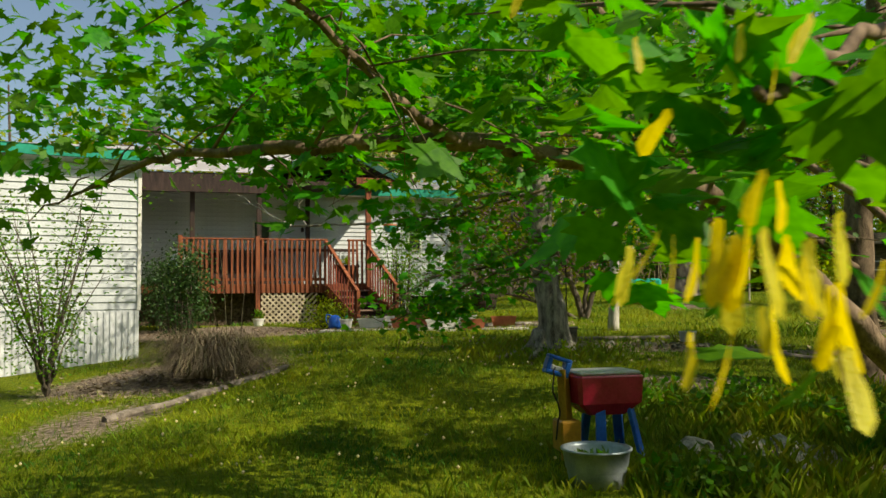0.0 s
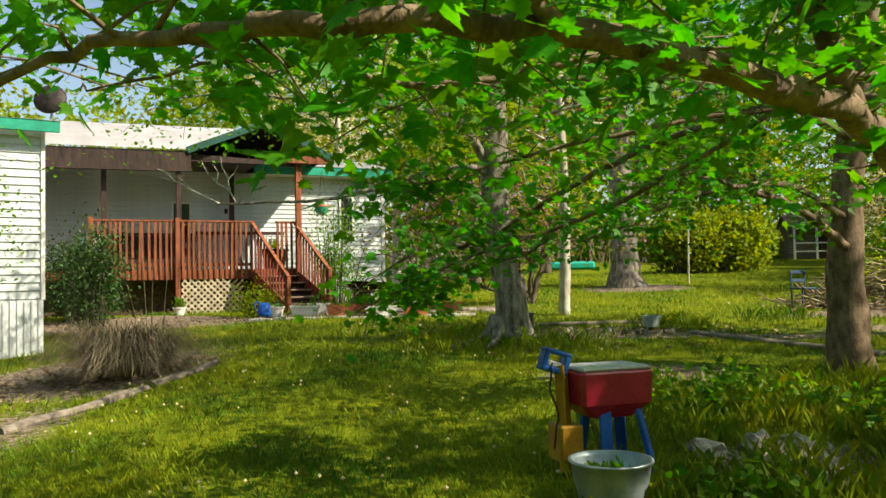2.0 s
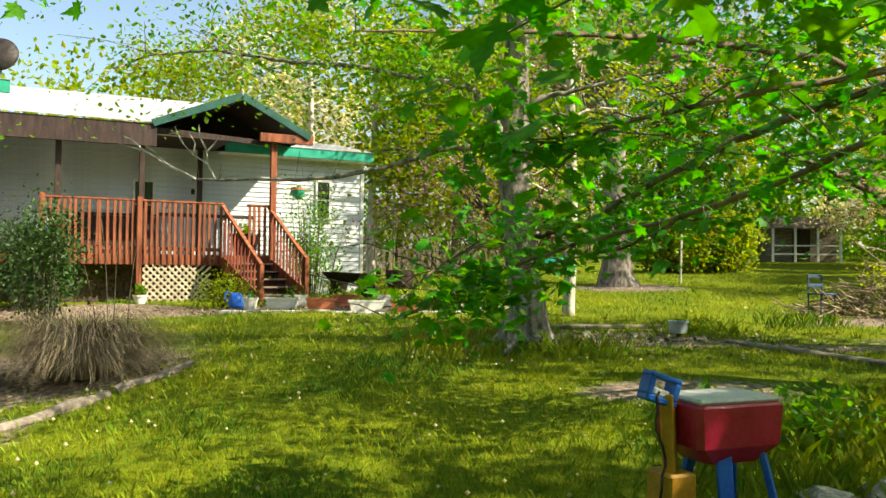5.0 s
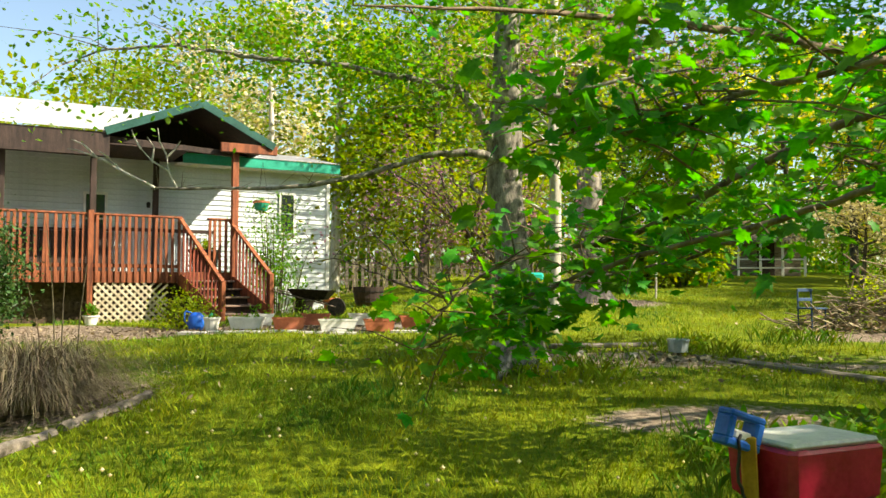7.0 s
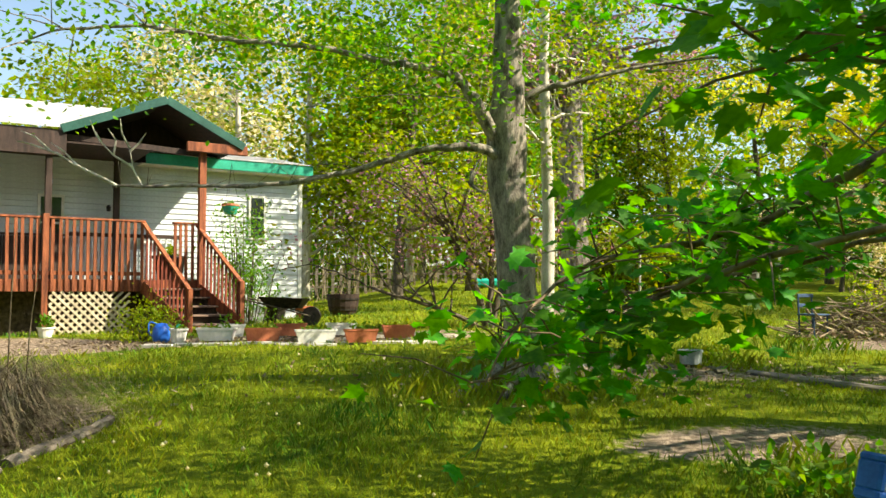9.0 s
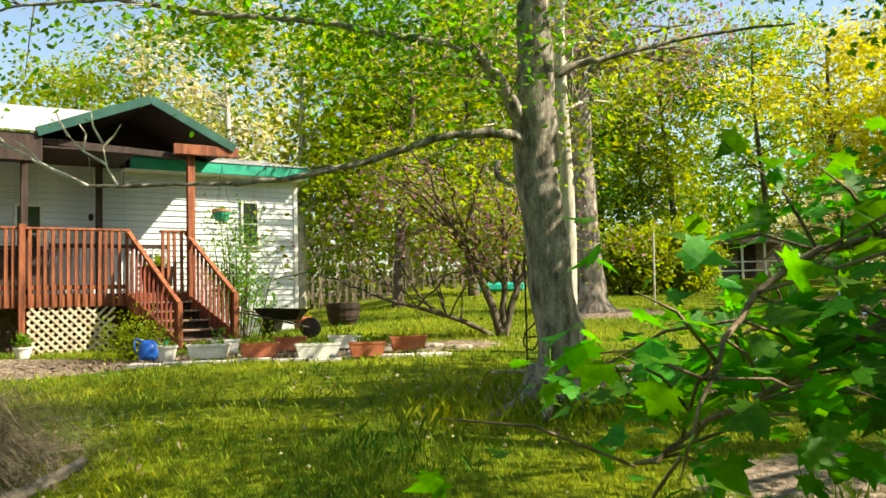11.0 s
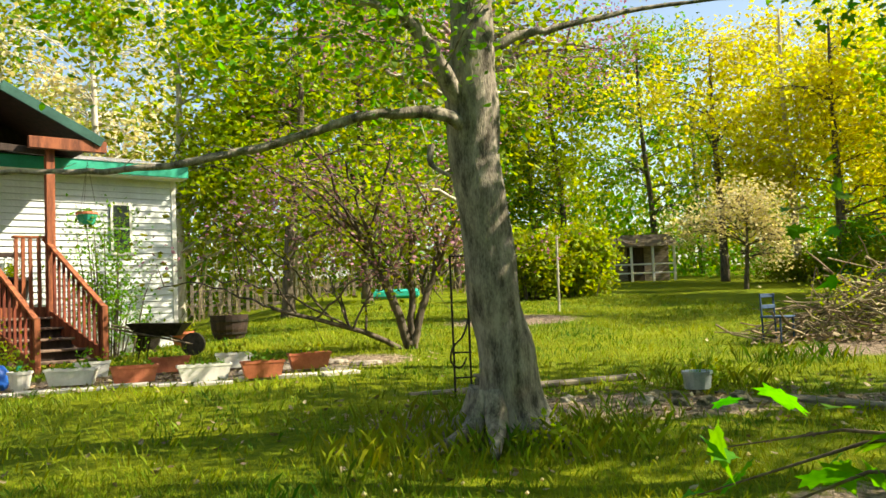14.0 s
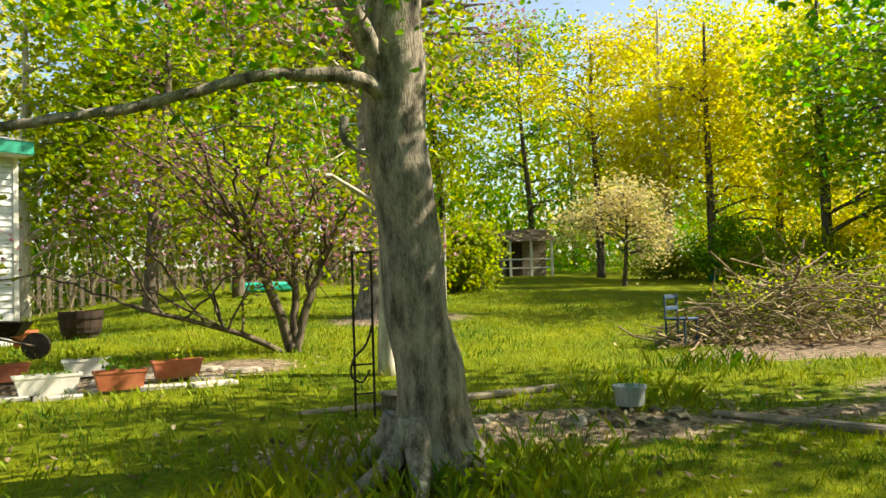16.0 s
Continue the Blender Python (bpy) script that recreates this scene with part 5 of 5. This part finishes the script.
for k in range(14):
    a, q = rng.uniform(0, 6.28), rng.uniform(0, 0.11)
    tube([(q * math.cos(a), q * math.sin(a), 0.14), (1.6 * q * math.cos(a), 1.6 * q * math.sin(a), rng.uniform(0.3, 0.5))], [0.003, 0.0015], 4, 0, v, f)
part("stem", (v, f), M_LEAF_D, pt)
pk = thing("timber_edging", (5.0, 13.0, H(5.0, 13.0) + 0.02), "long weathered grey timber lying in the grass", "timber", rz=-46)
part("timber", beam((-1.6, 0.05, 0.09), (1.1, -0.05, -0.06), 0.16, 0.09, bevel=0.02), M_GREY, pk)
pk = thing("timber_edging", (2.2, 16.0, H(2.2, 16.0) + 0.02), "weathered grey timber lying in the grass", "timber", rz=2)
part("timber", beam((-1.3, 0, 0), (1.4, 0, 0.03), 0.12, 0.07, bevel=0.02), M_GREY, pk)
for a, b in (((-3.75, 9.6), (-3.05, 11.35)), ((-3.02, 11.45), (-2.6, 12.5))):
    z0, z1 = H(*a) + 0.015, H(*b) + 0.015
    lg = thing("edging_log", (*a, z0), "weathered log edging the flower bed", "log", "edging logs")
    lp = curve_pts([(0, 0, 0), ((b[0] - a[0]) * 0.5 + 0.05, (b[1] - a[1]) * 0.5, (z1 - z0) * 0.5), (b[0] - a[0], b[1] - a[1], z1 - z0)], 5, 0.01)
    part("log", tube(lp, [0.055] * len(lp), 9, 0.4), M_GREY, lg)

# clump of dry ornamental grass with tall stalks
og = thing("ornamental_grass", (-3.75, 12.4, H(-3.75, 12.4)), "large clump of dry tan ornamental grass", "grass clump")


def grass_clump(n, r, h, lean):
    v, f = [], []
    for k in range(n):
        a, q = rng.uniform(0, 6.28), rng.uniform(0, r * 0.3)
        l, o = h * rng.uniform(0.35, 1.15), rng.uniform(0.15, 1.25) * lean
        b = Vector((q * math.cos(a), q * math.sin(a), 0))
        a2 = a + rng.normal(0, 0.5)
        d = Vector((math.cos(a2), math.sin(a2), 0))
        s = Vector((-d.y, d.x, 0)) * 0.004
        pts = [b, b + d * o * 0.3 + Vector((0, 0, l * 0.75)), b + d * o * 0.75 + Vector((0, 0, l * rng.uniform(0.6, 1.0))), b + d * o * 1.2 + Vector((0, 0, l * rng.uniform(0.02, 0.75)))]
        m = len(v)
        for i, p in enumerate(pts):
            w = (1, 0.9, 0.6, 0.1)[i]
            v += [tuple(p - s * w), tuple(p + s * w)]
        f += [(m + 2 * i, m + 2 * i + 1, m + 2 * i + 3, m + 2 * i + 2) for i in range(3)]
    return v, f


part("blades", grass_clump(3600, 1.7, 0.66, 0.85), M_STRAW, og)
v, f = [], []
for x, y, h, l in ((0.25, 0.1, 1.9, -0.15), (0.32, 0.0, 1.75, 0.05), (0.1, 0.2, 1.2, -0.2), (0.42, 0.1, 1.4, 0.1), (-0.2, 0.1, 1.0, -0.2)):
    tube(curve_pts([(x, y, 0), (x + l * 0.4, y, h * 0.6), (x + l, y, h)], 4), np.linspace(0.008, 0.003, 9), 4, 0, v, f)
part("stalks", (v, f), M_STRAW, og)

# brush pile, chair, bird house post
bp_ = thing("brush_pile", (9.6, 18.6, H(9.6, 18.6)), "heap of cut tangled branches and brambles", "brush pile")
v, f = [], []
for k in range(330):
    a = rng.uniform(0, 6.28)
    r0 = rng.uniform(0, 1) ** 0.5
    c = Vector((2.4 * r0 * math.cos(a), 0.9 * r0 * math.sin(a), max(0.05, 1.05 * (1 - r0 ** 2) * rng.uniform(0.2, 1.15))))
    d = Vector((rng.normal(0, 1), rng.normal(0, 0.6), rng.normal(0, 0.35))).normalized() * rng.uniform(0.4, 1.1)
    s = curve_pts([c - d, c + Vector(rng.normal(0, 0.1, 3)), c + d], 3, 0.03)
    s = [Vector((p.x, p.y, max(0.0, p.z))) for p in s]
    r = rng.uniform(0.006, 0.022)
    tube(s, np.linspace(r, r * 0.4, len(s)), 5, 0, v, f)
tagged(part("brushwood", (v, f), M_BRUSH, bp_, "tangled cut branches"), kind="stuff")
pts = in_ball(90, (0.3, 0.2, 0.6), (2.2, 0.9, 0.75), 0.1)
pts[:, 2] = np.abs(pts[:, 2])
part("foliage", leaves(clumps(pts, 26, 0.16), 0.075, OVAL), M_LEAF, bp_)
part("dry_leaves", leaves(np.stack([rng.normal(0, 1.4, 500), rng.normal(-0.9, 0.3, 500), rng.uniform(0.02, 0.15, 500)], 1), 0.09, OVAL, 0, 0.4), M_STRAW, bp_)
bc = thing("garden_chair", (7.2, 18.6, H(7.2, 18.6)), "small faded blue metal chair beside the brush pile", "chair", rz=20)
for x in (-0.16, 0.16):
    part("leg", tube([(x, -0.14, 0), (x, -0.14, 0.4)], [0.016] * 2, 6), M_CHAIR, bc)
    part("back_post", tube([(x, 0.16, 0), (x, 0.18, 0.75)], [0.016] * 2, 6), M_CHAIR, bc)
part("seat", boxed((-0.19, -0.17, 0.38), (0.19, 0.19, 0.41)), M_CHAIR, bc)
for z in (0.55, 0.72):
    part("slat", boxed((-0.18, 0.16, z - 0.03), (0.18, 0.185, z + 0.03)), M_CHAIR, bc)

# far shed with white porch frame, fence, barrel
fs = thing("far_shed", (17.2, 42.5, H(17.2, 42.5)), "small grey shed with white porch frame at the wood's edge", "shed", rz=-10)
part("wall", boxed((-1.6, 0.6, 0), (1.6, 3.0, 1.75)), M_GREY, fs)
rf = bmesh.new()
for q in (((-1.8, -0.6, 1.6), (1.8, -0.6, 1.6), (1.8, 1.2, 2.25), (-1.8, 1.2, 2.25)), ((1.8, 3.1, 1.6), (-1.8, 3.1, 1.6), (-1.8, 1.2, 2.25), (1.8, 1.2, 2.25))):
    rf.faces.new([rf.verts.new(p) for p in q])
bmesh.ops.solidify(rf, geom=rf.faces[:], thickness=0.05)
part("roof", rf, M_GREY, fs)
for x in (-1.5, -0.5, 0.5, 1.5):
    part("post", boxed((x - 0.05, -0.5, 0), (x + 0.05, -0.4, 1.62)), M_WHITE, fs)
for z in (0.35, 0.75):
    part("rail", boxed((-1.5, -0.48, z), (1.5, -0.42, z + 0.07)), M_WHITE, fs)
part("door", boxed((-0.4, 0.55, 0.02), (0.4, 0.59, 1.6)), M_DARKW, fs)
fn = thing("picket_fence", (-1.0, 40.0, H(-1.0, 40)), "grey picket fence in the shade behind the lawn", "fence")
for k in range(30):
    part("picket", boxed((-5 + 0.34 * k, 0, 0), (-4.88 + 0.34 * k, 0.03, 1.1 + rng.uniform(-0.1, 0.1)), None, 0), M_GREY, fn)
for z in (0.3, 0.85):
    part("rail", boxed((-5, 0.03, z), (5.2, 0.07, z + 0.08)), M_GREY, fn)
tk = thing("water_tank", (4.3, 36.0, H(4.3, 36.0)), "low teal plastic trough at the wood's edge", "trough")
part("tank", boxed((-1.0, -0.3, 0), (1.0, 0.3, 0.32), None, 0.08), M_TEAL, tk)
tk = thing("rain_barrel", (21.2, 34.0, H(21.2, 34.0)), "turquoise plastic barrel among bushes", "barrel")
part("barrel", lathe([(0, 0), (0.25, 0), (0.29, 0.3), (0.29, 0.6), (0.25, 0.9), (0, 0.92)], 16), M_TEAL, tk, smooth=True)
fpst = thing("fence_post", (6.9, 26.8, H(6.9, 26.8)), "thin pale wooden post in front of the thicket", "post")
part("post", tube([(0, 0, -0.1), (0.03, 0, 1.9)], [0.032, 0.028], 7), M_PALE, fpst)
wd = thing("weed_plant", (1.42, 13.25, H(1.42, 13.25)), "leafy green weeds sprouting at the trunk's foot", "weeds")
tagged(part("leaf", leaves(in_ball(90, (0, 0, 0.12), (0.28, 0.16, 0.16), 0), 0.085, OVAL, -0.2, 0.6), M_LEAF, wd), kind="stuff")
wd = thing("weed_plant", (3.75, 15.0, H(3.75, 15.0)), "leafy green weeds beside the white tub", "weeds")
tagged(part("leaf", leaves(in_ball(80, (0, 0, 0.15), (0.3, 0.2, 0.2), 0), 0.08, OVAL, -0.2, 0.6), M_LEAF, wd), kind="stuff")
wd = thing("weed_plant", (4.2, 8.7, H(4.2, 8.7)), "clump of broad green weeds near the stones", "weeds")
tagged(part("leaf", leaves(in_ball(160, (0, 0, 0.2), (0.5, 0.4, 0.3), 0), 0.11, OVAL, -0.2, 0.6), M_LEAF_D, wd), kind="stuff")
for wx, wy in ((2.5, 7.0), (3.9, 9.6), (2.3, 9.9), (3.4, 10.3)):
    wd = thing("weed_plant", (wx, wy, H(wx, wy)), "clump of broad green weeds under the maples", "weeds", "weeds under the maples")
    tagged(part("leaf", leaves(in_ball(190, (0, 0, 0.16), (0.5, 0.4, 0.22), 0), 0.09, OVAL, -0.2, 0.6), M_LEAF_D, wd), kind="stuff")
wd = thing("weed_plant", (2.9, 9.4, H(2.9, 9.4)), "clump of broad green weeds behind the machine", "weeds")
tagged(part("leaf", leaves(in_ball(200, (0, 0, 0.2), (0.6, 0.5, 0.3), 0), 0.10, OVAL, -0.2, 0.6), M_LEAF_D, wd), kind="stuff")
